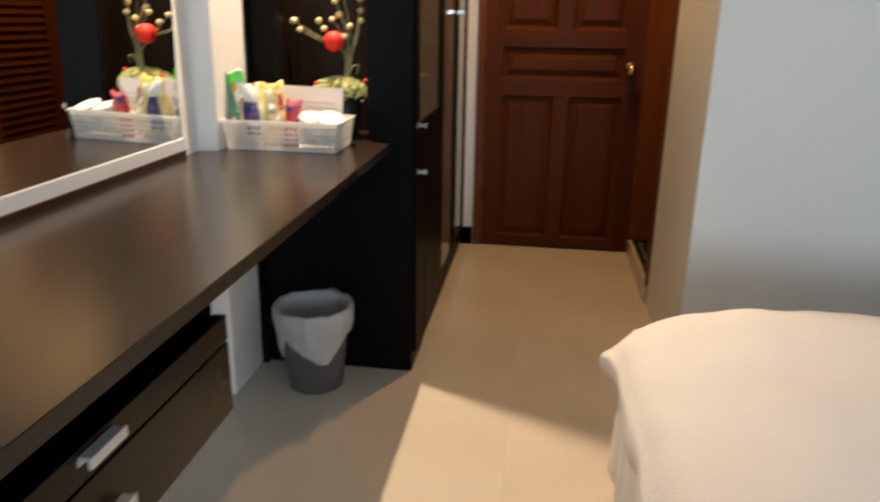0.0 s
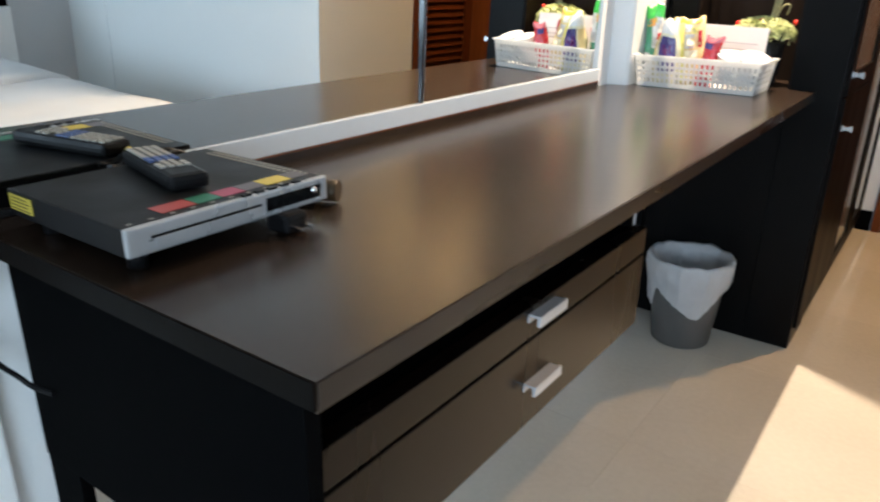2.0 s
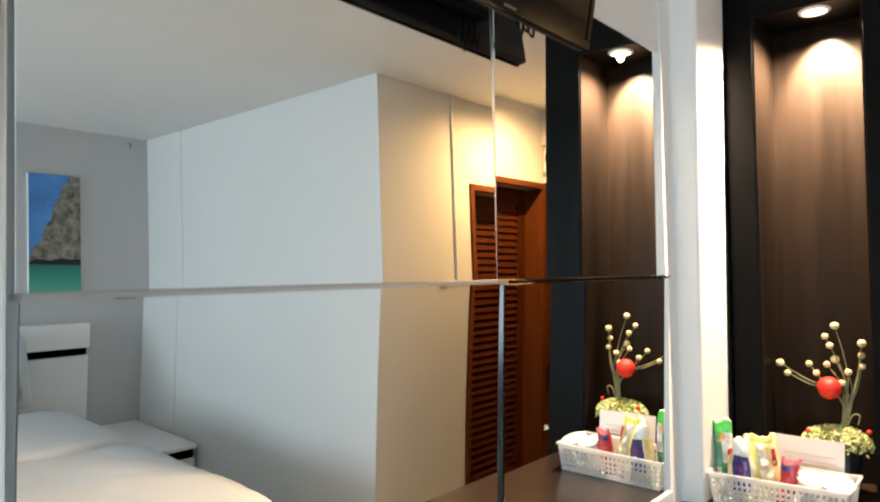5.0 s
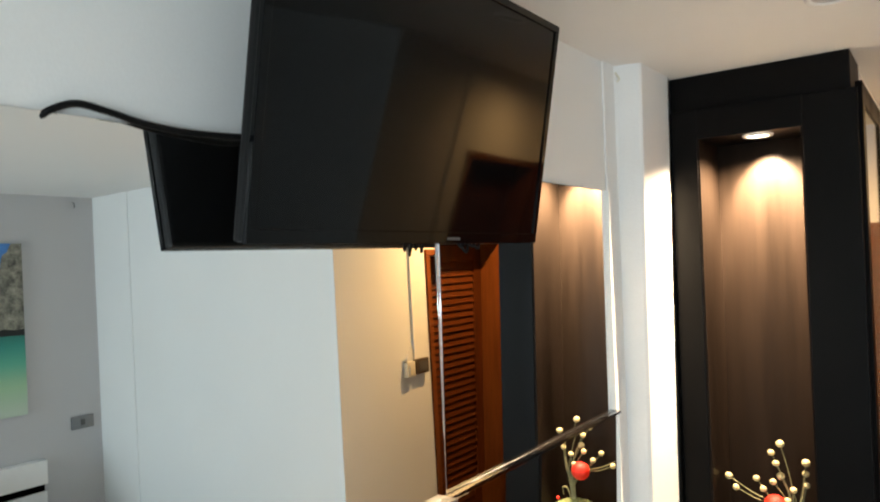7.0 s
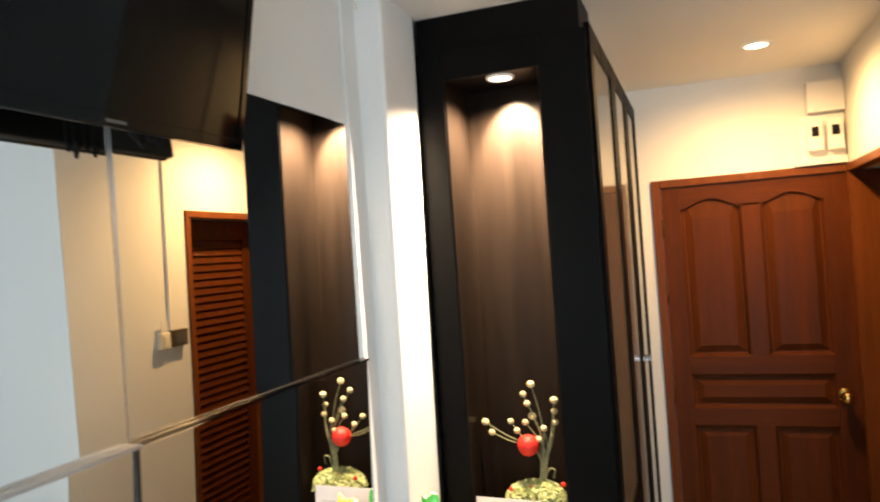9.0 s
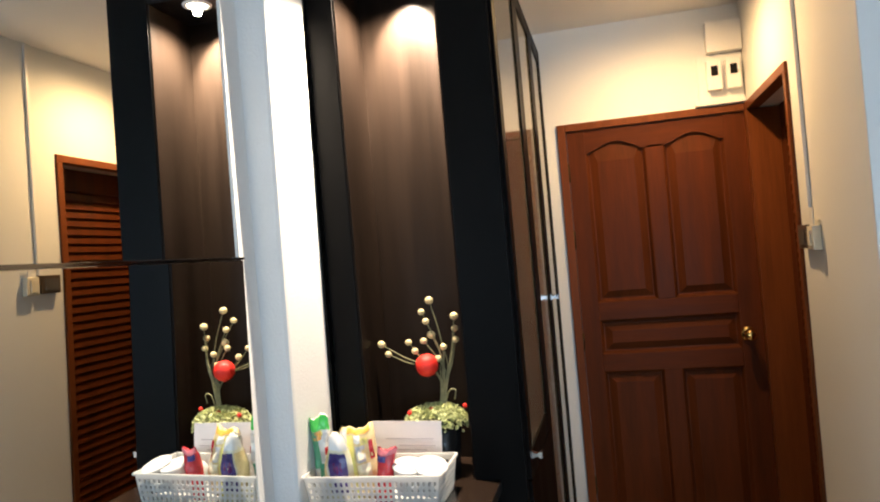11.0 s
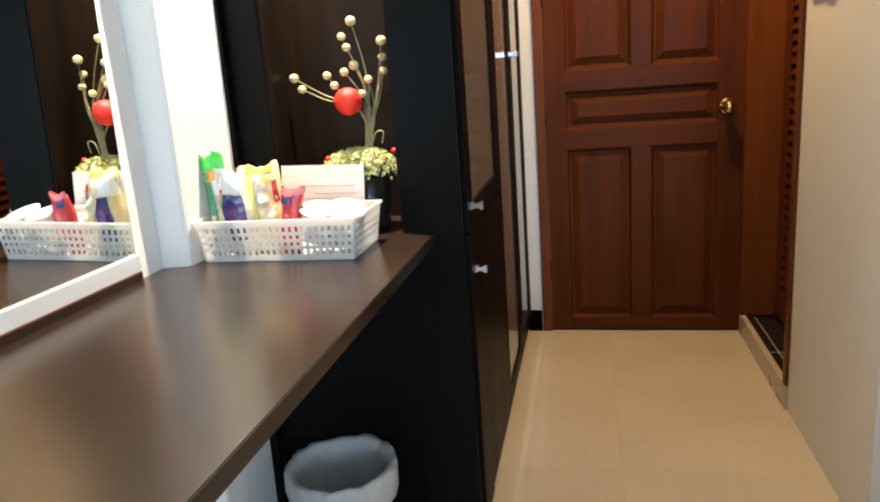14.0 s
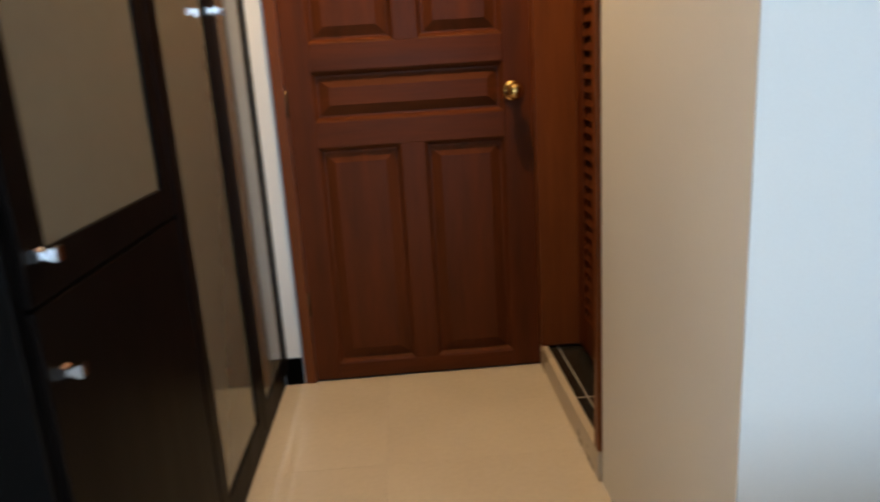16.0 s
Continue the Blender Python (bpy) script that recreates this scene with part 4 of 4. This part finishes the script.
CARD = material("white card", (0.78, 0.72, 0.70), 0.35, vary=0.03, scale=6, fine=90, bump=0.01)
INK = plain("grey ink", (0.42, 0.37, 0.38), 0.6)
menu_card()


# ---- flower arrangement ----
def flower_pot(x=-0.250, y=2.935):
    p = thing("flower_arrangement", (x, y, 0.841), "artificial arrangement with red ball in black pot", "plant")
    part("pot", lathe(bmesh.new(), x, y, [(0.0, 0.8412), (0.046, 0.8412), (0.050, 0.846), (0.060, 0.968), (0.057, 0.970), (0.052, 0.955), (0.0, 0.953)], 36), POT, p)
    rnd = random.Random(4)
    leaf = bmesh.new()
    for i in range(2600):
        a, rr = rnd.random() * 6.2832, math.sqrt(rnd.random())
        cx, cy = x - 0.008 + 0.098 * rr * math.cos(a), y - 0.02 + 0.080 * rr * math.sin(a)
        cy = min(cy, 3.03)
        cx = min(max(cx, -0.43), -0.155)
        cz = 0.976 + 0.058 * math.sqrt(max(0, 1 - rr * rr)) + rnd.uniform(-0.012, 0.01)
        s = rnd.uniform(0.0045, 0.0085)
        q = Matrix.Translation((cx, cy, cz)) @ Euler((rnd.uniform(-1, 1), rnd.uniform(-1, 1), rnd.random() * 6.28)).to_matrix().to_4x4()
        vs = [leaf.verts.new(q @ Vector(c)) for c in ((-s, 0, 0), (-s * 0.2, -s * 0.55, 0.002), (s, 0, 0.001), (-s * 0.2, s * 0.55, 0.002))]
        leaf.faces.new(vs)
    part("leaves", leaf, MOSS, p, "pale green leafy moss")
    balls = ((-0.418, 1.220, 0.0), (-0.392, 1.192, -0.02), (-0.335, 1.221, 0.01), (-0.311, 1.196, -0.01), (-0.258, 1.344, 0.0), (-0.288, 1.310, 0.01), (-0.271, 1.283, -0.01), (-0.279, 1.226, -0.02), (-0.260, 1.241, 0.0), (-0.223, 1.205, -0.01), (-0.240, 1.172, -0.02), (-0.186, 1.293, 0.0), (-0.189, 1.255, 0.01), (-0.187, 1.223, 0.0))
    base = (x - 0.006, y, 1.0)
    for i, (bx, bz, dy) in enumerate(balls):
        end = Vector((bx, 2.945 + dy, bz))
        if bx < -0.30:
            # the left sprays leave the stem low and pass behind the red ball
            path = [base, (x + 0.016, y, 1.075), (-0.262, y + 0.012, 1.138), tuple(Vector((-0.262, y + 0.012, 1.138)).lerp(end, 0.55) + Vector((0, 0, -0.006))), end]
        else:
            path = [base, (x + 0.018, y, 1.08), (x + 0.026 + 0.35 * (bx - x), y, 1.08 + 0.5 * (bz - 1.08)), end]
        part("twig", tube(bmesh.new(), path, 0.0024, 6, 0.55), TWIG, p)
        r = 0.0105 if i not in (0, 4, 11, 8) else 0.0125
        part("berry", ball(bmesh.new(), end, r, 14, 0.92), GOLD, p, "cream gold ball" if i == 0 else "")
    for k in range(6):
        part("stem", tube(bmesh.new(), [(x - 0.008 + 0.004 * k, y - 0.005, 0.985), (x + 0.008 + 0.003 * k, y - 0.004, 1.06), (x + 0.012 + 0.008 * k, y, 1.15 + 0.02 * (k % 3))], 0.0030, 6, 0.5), TWIG, p)
    part("curl", tube(bmesh.new(), [(x + 0.02, y - 0.01, 1.03), (x + 0.035, y - 0.01, 1.075), (x + 0.055, y - 0.01, 1.078), (x + 0.05, y - 0.01, 1.05)], 0.002, 6), TWIG, p)
    rb = ball(bmesh.new(), (-0.272, 2.912, 1.156), 0.0335, 26)
    for v in rb.verts:
        c = v.co - Vector((-0.272, 2.912, 1.156))
        v.co += c.normalized() * 0.0007 * math.sin(c.z * 900 + 4 * noise.noise(c * 60))
    part("red_ball", rb, RED_BALL, p, "red thread-wound ball")
    for bx, bz, by in ((-0.330, 1.022, 2.89), (-0.172, 1.030, 2.93), (-0.262, 1.032, 2.885)):
        part("bud", ball(bmesh.new(), (bx, by, bz), 0.0075, 10), RED_BALL, p, "small red bud")


POT = material("glossy black pot glaze", (0.018, 0.016, 0.015), 0.18, vary=0.2, scale=10)
MOSS = material("pale green foliage", (0.36, 0.42, 0.13), 0.5, vary=0.5, scale=60, fine=120, tint=(0.58, 0.60, 0.30))
TWIG = material("sage painted twig", (0.13, 0.13, 0.06), 0.6, vary=0.3, scale=20, tint=(0.26, 0.24, 0.12))
GOLD = material("cream gold paint", (0.66, 0.54, 0.28), 0.35, vary=0.12, scale=40)
RED_BALL = material("red thread", (0.70, 0.020, 0.008), 0.55, vary=0.2, scale=60, fine=300, bump=0.2)
flower_pot()


# ---- set-top box with its remote and cables ----
LABEL_YELLOW = plain("yellow label", (0.46, 0.36, 0.05), 0.5)
LABEL_INK = plain("label ink", (0.06, 0.05, 0.01), 0.6)
LABEL_RED = plain("red label", (0.30, 0.04, 0.035), 0.45)
LABEL_GREEN = plain("green label", (0.012, 0.12, 0.07), 0.45)
LABEL_PINK = plain("pink label", (0.26, 0.03, 0.075), 0.45)
LABEL_GREY = plain("grey label", (0.08, 0.075, 0.09), 0.45)
KEY_PALE = plain("pale rubber key", (0.30, 0.29, 0.26), 0.6)
KEY_BLUE = plain("blue rubber key", (0.06, 0.10, 0.24), 0.6)


def player():
    p = thing("media_player", (-0.468, 0.935, 0.841), "flat black media player with silver front on the desk", "media player")
    x0, x1, y0, y1, z0, z1 = -0.583, -0.350, 0.796, 1.070, 0.864, 0.895
    part("case", boxed(x0, x1, y0, y1, z0, z1, 0.002), BLACK_PLASTIC, p)
    fr = part("front", boxed(x1 + 0.0003, x1 + 0.008, y0 - 0.001, y1 + 0.001, z0 + 0.001, z1 + 0.001, 0.003), ALU_PAINT, p, "silver front panel")
    part("display_window", boxed(x1 + 0.0082, x1 + 0.0088, y0 + 0.175, y1 - 0.012, z0 + 0.008, z0 + 0.024), SCREEN, fr, "black display window")
    part("tray_slot", boxed(x1 + 0.0082, x1 + 0.0086, y0 + 0.026, y0 + 0.168, z0 + 0.0165, z0 + 0.0195), SCREEN, fr)
    part("tray_lip", boxed(x1 + 0.0082, x1 + 0.0095, y0 + 0.030, y0 + 0.165, z0 + 0.0065, z0 + 0.0165, 0.0005), ALU_PAINT, fr)
    for i in range(5):
        part("button", boxed(x1 + 0.001, x1 + 0.007, y0 + 0.145 + 0.019 * i, y0 + 0.156 + 0.019 * i, z1 + 0.001, z1 + 0.003), BLACK_PLASTIC, fr)
    part("dial", ball(bmesh.new(), (x1 + 0.009, y1 - 0.024, z0 + 0.018), 0.005, 10), CHROME, fr)
    for fx in (x0 + 0.03, x1 - 0.03):
        for fy in (y0 + 0.03, y1 - 0.03):
            part("foot", cyl(bmesh.new(), fx, fy, 0.8405, 0.8638, 0.011, seg=16), BLACK_PLASTIC, p)
    lx = x1 - 0.040
    for a, e, mt in ((0.055, 0.098, LABEL_RED), (0.099, 0.132, LABEL_GREEN), (0.133, 0.165, LABEL_PINK), (0.166, 0.196, LABEL_GREY), (0.197, 0.236, LABEL_YELLOW), (0.237, 0.262, LABEL_GREY)):
        part("label", boxed(lx, lx + 0.026, y0 + a, y0 + e, z1 + 0.0002, z1 + 0.0007), mt, p, "coloured printed label")
    for i in range(9):
        part("mark", boxed(x1 - 0.009, x1 - 0.006, y0 + 0.01 + 0.025 * i, y0 + 0.016 + 0.025 * i, z1 + 0.0002, z1 + 0.0006), KEY_PALE, p)
    part("side_label", boxed(x0 + 0.004, x0 + 0.055, y0 - 0.0008, y0 - 0.0002, z0 + 0.008, z1 - 0.004), LABEL_YELLOW, p, "yellow paper label")
    for i in range(5):
        zz = z0 + 0.010 + 0.0042 * i
        part("text_line", boxed(x0 + 0.008, x0 + 0.051 - 0.006 * (i % 2), y0 - 0.0013, y0 - 0.0009, zz, zz + 0.0013), LABEL_INK, p, "dark line of small print")
    vents = bmesh.new()
    for i in range(20):
        for j in range(2):
            box(vents, x0 + 0.03 + i * 0.0095, x0 + 0.0345 + i * 0.0095, y1 - 0.022 + j * 0.010, y1 - 0.016 + j * 0.010, z1 + 0.0002, z1 + 0.0006)
    part("vent_holes", vents, KEY_PALE, p, "two rows of vent slots")
    part("coax_plug", tube(bmesh.new(), [(x0 + 0.006, y0 + 0.180, z1 + 0.0062), (x0 - 0.010, y0 + 0.172, z1 + 0.0062)], 0.006), LABEL_YELLOW, p, "yellow plug")


ALU_PAINT = material("silver painted plastic", (0.46, 0.47, 0.48), 0.30, 0.55, vary=0.05, scale=10, fine=120, bump=0.01)
player()


def remote_control():
    m = Matrix.Translation((-0.494, 0.942, 0.8965)) @ Matrix.Rotation(radians(-14), 4, 'Z')
    r = thing("remote_control", (-0.494, 0.942, 0.8965), "black remote control with pale keys on the media player", "remote")
    def put(bm):
        bmesh.ops.transform(bm, matrix=m, verts=bm.verts)
        return bm
    part("body", put(boxed(-0.084, 0.084, -0.024, 0.024, 0.0, 0.019, 0.007)), BLACK_PLASTIC, r)
    for i in range(10):
        for j in range(4):
            if i in (6, 7) and j in (0, 3) and i == 7:
                continue
            px, py = -0.073 + i * 0.0125, -0.015 + j * 0.010
            mt = KEY_BLUE if i in (5, 6) else KEY_PALE
            part("key", put(boxed(px - 0.0040, px + 0.0040, py - 0.0034, py + 0.0034, 0.0188, 0.0212)), mt, r)


remote_control()


def cord(name, pts, r, label, category="cable", taper=1.0):
    return tagged(part(name, tube(bmesh.new(), pts, r, 8, taper), BLACK_PLASTIC), label, category)


cord("tv_cable", [(-0.590, 0.735, 2.50), (-0.590, 0.728, 1.90), (-0.590, 0.698, 1.314), (-0.590, 0.678, 1.154), (-0.590, 0.664, 1.00), (-0.589, 0.653, 0.908), (-0.588, 0.658, 0.832), (-0.587, 0.684, 0.775), (-0.586, 0.716, 0.766), (-0.588, 0.745, 0.79), (-0.590, 0.757, 0.823), (-0.592, 0.768, 0.848), (-0.600, 0.785, 0.851)], 0.0082, "thick black cable hanging on the white wall", taper=0.5)
cord("power_cable", [(-0.600, 0.800, 0.862), (-0.590, 0.766, 0.862), (-0.588, 0.737, 0.830), (-0.587, 0.717, 0.780), (-0.586, 0.724, 0.735), (-0.584, 0.745, 0.690), (-0.578, 0.762, 0.665), (-0.560, 0.772, 0.650), (-0.530, 0.780, 0.648)], 0.0035, "thin black power cord looping off the desk")
cord("tv_cable", [(-0.608, 0.872, 2.140), (-0.602, 0.884, 2.152), (-0.599, 0.912, 2.163), (-0.599, 0.950, 2.159), (-0.597, 1.00, 2.150), (-0.590, 1.07, 2.146), (-0.570, 1.16, 2.15), (-0.545, 1.22, 2.17)], 0.0045, "black cable running behind the television")
for k in range(9):
    h, w, a, e = 0.862 + 0.0042 * k, 0.004 + 0.002 * (k % 3), (0.755 if k < 3 else 0.925) + 0.012 * (k % 4), 1.06 - 0.02 * (k % 3)
    pts = [(-0.5905 + 0.0025 * math.sin(i * 1.9 + k), a + (e - a) * i / 6, h + w * math.sin(i * 1.3 + k * 2.1) * (0.3 if i in (0, 6) else 1)) for i in range(7)]
    cord("av_cable", pts, 0.0042, "black cable tangled behind the media player")
cord("av_cable", [(-0.598, 0.90, 0.865), (-0.603, 0.95, 0.885), (-0.600, 0.985, 0.875), (-0.596, 1.03, 0.85), (-0.585, 1.085, 0.848), (-0.50, 1.10, 0.847), (-0.42, 1.125, 0.847)], 0.0035, "black cable behind the media player")


def power_plug():
    g = thing("power_plug", (-0.335, 1.0, 0.841), "black power plug with metal pins on the desk", "plug")
    part("body", boxed(-0.362, -0.325, 0.985, 1.020, 0.842, 0.866, 0.006), BLACK_PLASTIC, g)
    for dy in (0.992, 1.008):
        pin = boxed(-0.326, -0.305, dy - 0.003, dy + 0.003, 0.851, 0.8535)
        part("pin", pin, CHROME, g, "metal pin")
    part("lead", tube(bmesh.new(), [(-0.36, 1.005, 0.85), (-0.39, 1.03, 0.846), (-0.41, 1.06, 0.845), (-0.43, 1.09, 0.845)], 0.003), BLACK_PLASTIC, g)


power_plug()


BRONZE = plain("dark bronze plastic", (0.055, 0.034, 0.014), 0.35, 0.4)


def adapter():
    a = thing("adapter", (-0.395, 1.13, 0.841), "small black adapter with a gold end cap", "adapter")
    bm = tube(bmesh.new(), [(-0.440, 1.095, 0.857), (-0.375, 1.125, 0.857)], 0.015, 16)
    part("body", bm, BRONZE, a)
    part("cap", tube(bmesh.new(), [(-0.405, 1.111, 0.857), (-0.395, 1.116, 0.857)], 0.0156, 16), BRASS, a, "gold band")


adapter()


# ---- fittings on the walls ----
def meter_board():
    b = thing("breaker_board", (0.85, DY, 2.07), "white breaker board with two switches above the door", "electrical board")
    part("cover_box", boxed(0.790, 0.944, DY - 0.055, DY - 0.001, 2.312, 2.452, 0.003), WHITE_PLASTIC, b)
    part("back_plate", boxed(0.745, 0.944, DY - 0.016, DY - 0.001, 2.092, 2.305, 0.002), WHITE_PLASTIC, b)
    part("ledge", boxed(0.725, 0.944, DY - 0.032, DY - 0.001, 2.072, 2.090, 0.002), WHITE_PLASTIC, b)
    for x in (0.782, 0.866):
        k = part("breaker", boxed(x, x + 0.064, DY - 0.058, DY - 0.0165, 2.135, 2.272, 0.005), WHITE_PLASTIC, b)
        part("toggle", boxed(x + 0.017, x + 0.047, DY - 0.064, DY - 0.0585, 2.200, 2.245, 0.002), BLACK_PLASTIC, k, "black toggle")


meter_board()


def key_switch():
    s = thing("light_switch", (RX, 3.40, 1.43), "cream light switch with a card slot on corridor wall", "switch")
    part("box", boxed(RX - 0.028, RX - 0.001, 3.412, 3.480, 1.390, 1.470, 0.004), CREAM_PLASTIC, s)
    part("rocker", boxed(RX - 0.033, RX - 0.0285, 3.430, 3.463, 1.405, 1.455, 0.001), CREAM_PLASTIC, s)
    part("card", boxed(RX - 0.020, RX - 0.017, 3.425, 3.470, 1.4705, 1.530), WHITE_PLASTIC, s, "white key card")
    d = thing("wall_socket", (RX, 3.52, 1.43), "dark brown wall plate beside the louvred door", "socket")
    part("plate", boxed(RX - 0.026, RX - 0.001, 3.494, 3.604, 1.395, 1.475, 0.003), SOCKET, d)
    part("insert", boxed(RX - 0.029, RX - 0.0265, 3.512, 3.588, 1.41, 1.46), GREY_PLASTIC, d)
    t = solid("cable_trunking", boxed(RX - 0.012, RX - 0.001, 3.497, 3.513, 1.476, Z - 0.001, 0.001), WHITE_PLASTIC, "thin white cable trunking on the corridor wall", "trunking", "")


SOCKET = material("brown metal plate", (0.11, 0.085, 0.06), 0.35, 0.4, vary=0.1)
key_switch()


SWITCH_GREY = material("grey metal switch plate", (0.22, 0.22, 0.225), 0.4, 0.3, vary=0.1)


def bed_switch(y, z):
    d = thing("light_switch", (EX, y, z), "grey metal switch plate on the grey wall", "switch")
    part("plate", boxed(EX - 0.010, EX - 0.0005, y - 0.07, y + 0.07, z - 0.04, z + 0.04, 0.002), SWITCH_GREY, d)
    part("rocker", boxed(EX - 0.013, EX - 0.0102, y - 0.013, y + 0.013, z - 0.018, z + 0.018), GREY_PLASTIC, d)


bed_switch(2.80, 1.12)


def painting():
    y0, y1, z0, z1 = 2.175, 2.470, 1.235, 2.24
    p = thing("painting", (EX, 2.36, z0), "tall canvas of a sea cliff above green water", "painting")
    part("canvas", boxed(EX - 0.028, EX - 0.0005, y0, y1, z0, z1, 0.002), PAINT, p)
    def sheet(name, outline, mat, k, label):
        bm = bmesh.new()
        x = EX - 0.0285 - 0.0004 * k
        bm.faces.new([bm.verts.new((x, y0 + (y1 - y0) * u, z0 + (z1 - z0) * v)) for u, v in outline])
        part(name, bm, mat, p, label)
    sheet("sky", ((0, .45), (1, .45), (1, 1), (0, 1)), SKY_PAINT, 0, "blue painted sky")
    sheet("sea", ((0, 0), (1, 0), (1, .48), (0, .48)), SEA_PAINT, 1, "green painted sea paling to sand")
    sheet("cliff", ((1, .47), (1, 1), (.80, 1), (.72, .95), (.63, .93), (.58, .86), (.47, .82), (.42, .73), (.30, .69), (.22, .60), (.07, .56), (0, .49), (.4, .475)), CLIFF_PAINT, 2, "grey and green painted cliff")
    sheet("cliff_foot", ((1, .462), (1, .50), (.8, .495), (.62, .505), (.4, .49), (.15, .50), (0, .485), (0, .468)), FOOT_PAINT, 3, "dark painted waterline")


SKY_PAINT = material("painted sky", (0.03, 0.16, 0.50), 0.6, vary=0.2, scale=5, tint=(0.08, 0.27, 0.62))
SEA_PAINT = material("painted sea", (0.02, 0.27, 0.22), 0.6, vary=0.3, scale=5)
_n, _l = SEA_PAINT.node_tree.nodes, SEA_PAINT.node_tree.links
_co, _sep, _fade, _ramp = _n.new("ShaderNodeTexCoord"), _n.new("ShaderNodeSeparateXYZ"), _n.new("ShaderNodeMapRange"), _n.new("ShaderNodeValToRGB")
_fade.inputs[1].default_value, _fade.inputs[2].default_value = 1.235, 1.715
_l.new(_co.outputs["Object"], _sep.inputs[0])
_l.new(_sep.outputs[2], _fade.inputs[0])
_l.new(_fade.outputs[0], _ramp.inputs[0])
_el = _ramp.color_ramp.elements
_el[0].position, _el[0].color = 0.05, (0.50, 0.62, 0.50, 1)
_el[1].position, _el[1].color = 0.98, (0.008, 0.16, 0.13, 1)
for _at, _c in ((0.35, (0.36, 0.58, 0.36, 1)), (0.62, (0.10, 0.42, 0.30, 1)), (0.85, (0.02, 0.26, 0.21, 1))):
    _el.new(_at).color = _c
_l.new(_ramp.outputs[0], _n["Principled BSDF"].inputs["Base Color"])
FOOT_PAINT = material("painted waterline", (0.008, 0.010, 0.008), 0.6, vary=0.5, scale=30)
CLIFF_PAINT = material("painted cliff", (0.045, 0.05, 0.032), 0.6, vary=0.8, scale=22, fine=80, tint=(0.22, 0.21, 0.17))
painting()
solid("wall_hook", tube(bmesh.new(), [(-0.578, 2.50, 2.50), (-0.570, 2.495, 2.488), (-0.564, 2.492, 2.478), (-0.570, 2.49, 2.470)], 0.003), CREAM_PLASTIC, "small hook near the ceiling on the column", "hook", "")

solid("wall_hook", tube(bmesh.new(), [(EX - 0.001, 2.80, 2.50), (EX - 0.012, 2.80, 2.495), (EX - 0.020, 2.80, 2.478), (EX - 0.014, 2.80, 2.464)], 0.003), GREY_PLASTIC, "small metal hook high on the grey wall", "hook", "")

# ---- floor tiles ----
T = 0.60
proto = bpy.data.meshes.new("tile")
tb = bmesh.new()
g = 0.0001
e = T / 2 - g
lo = [tb.verts.new((x, y, -0.003)) for x, y in ((-e, -e), (e, -e), (e, e), (-e, e))]
hi = [tb.verts.new((x * (1 - 0.0005), y * (1 - 0.0005), 0)) for x, y in ((-e, -e), (e, -e), (e, e), (-e, e))]
for i in range(4):
    tb.faces.new((lo[i], lo[(i + 1) % 4], hi[(i + 1) % 4], hi[i]))
tb.faces.new(hi)
bmesh.ops.recalc_face_normals(tb, faces=tb.faces)
tb.to_mesh(proto)
tb.free()
proto.materials.append(TILE)
for i in range(-2, 5):
    for j in range(-10, 2):
        t = new("tile", proto)
        t.location = (0.375 + T * (i + 0.5), 3.23 + T * (j + 0.5), 0)
        t.parent = floor
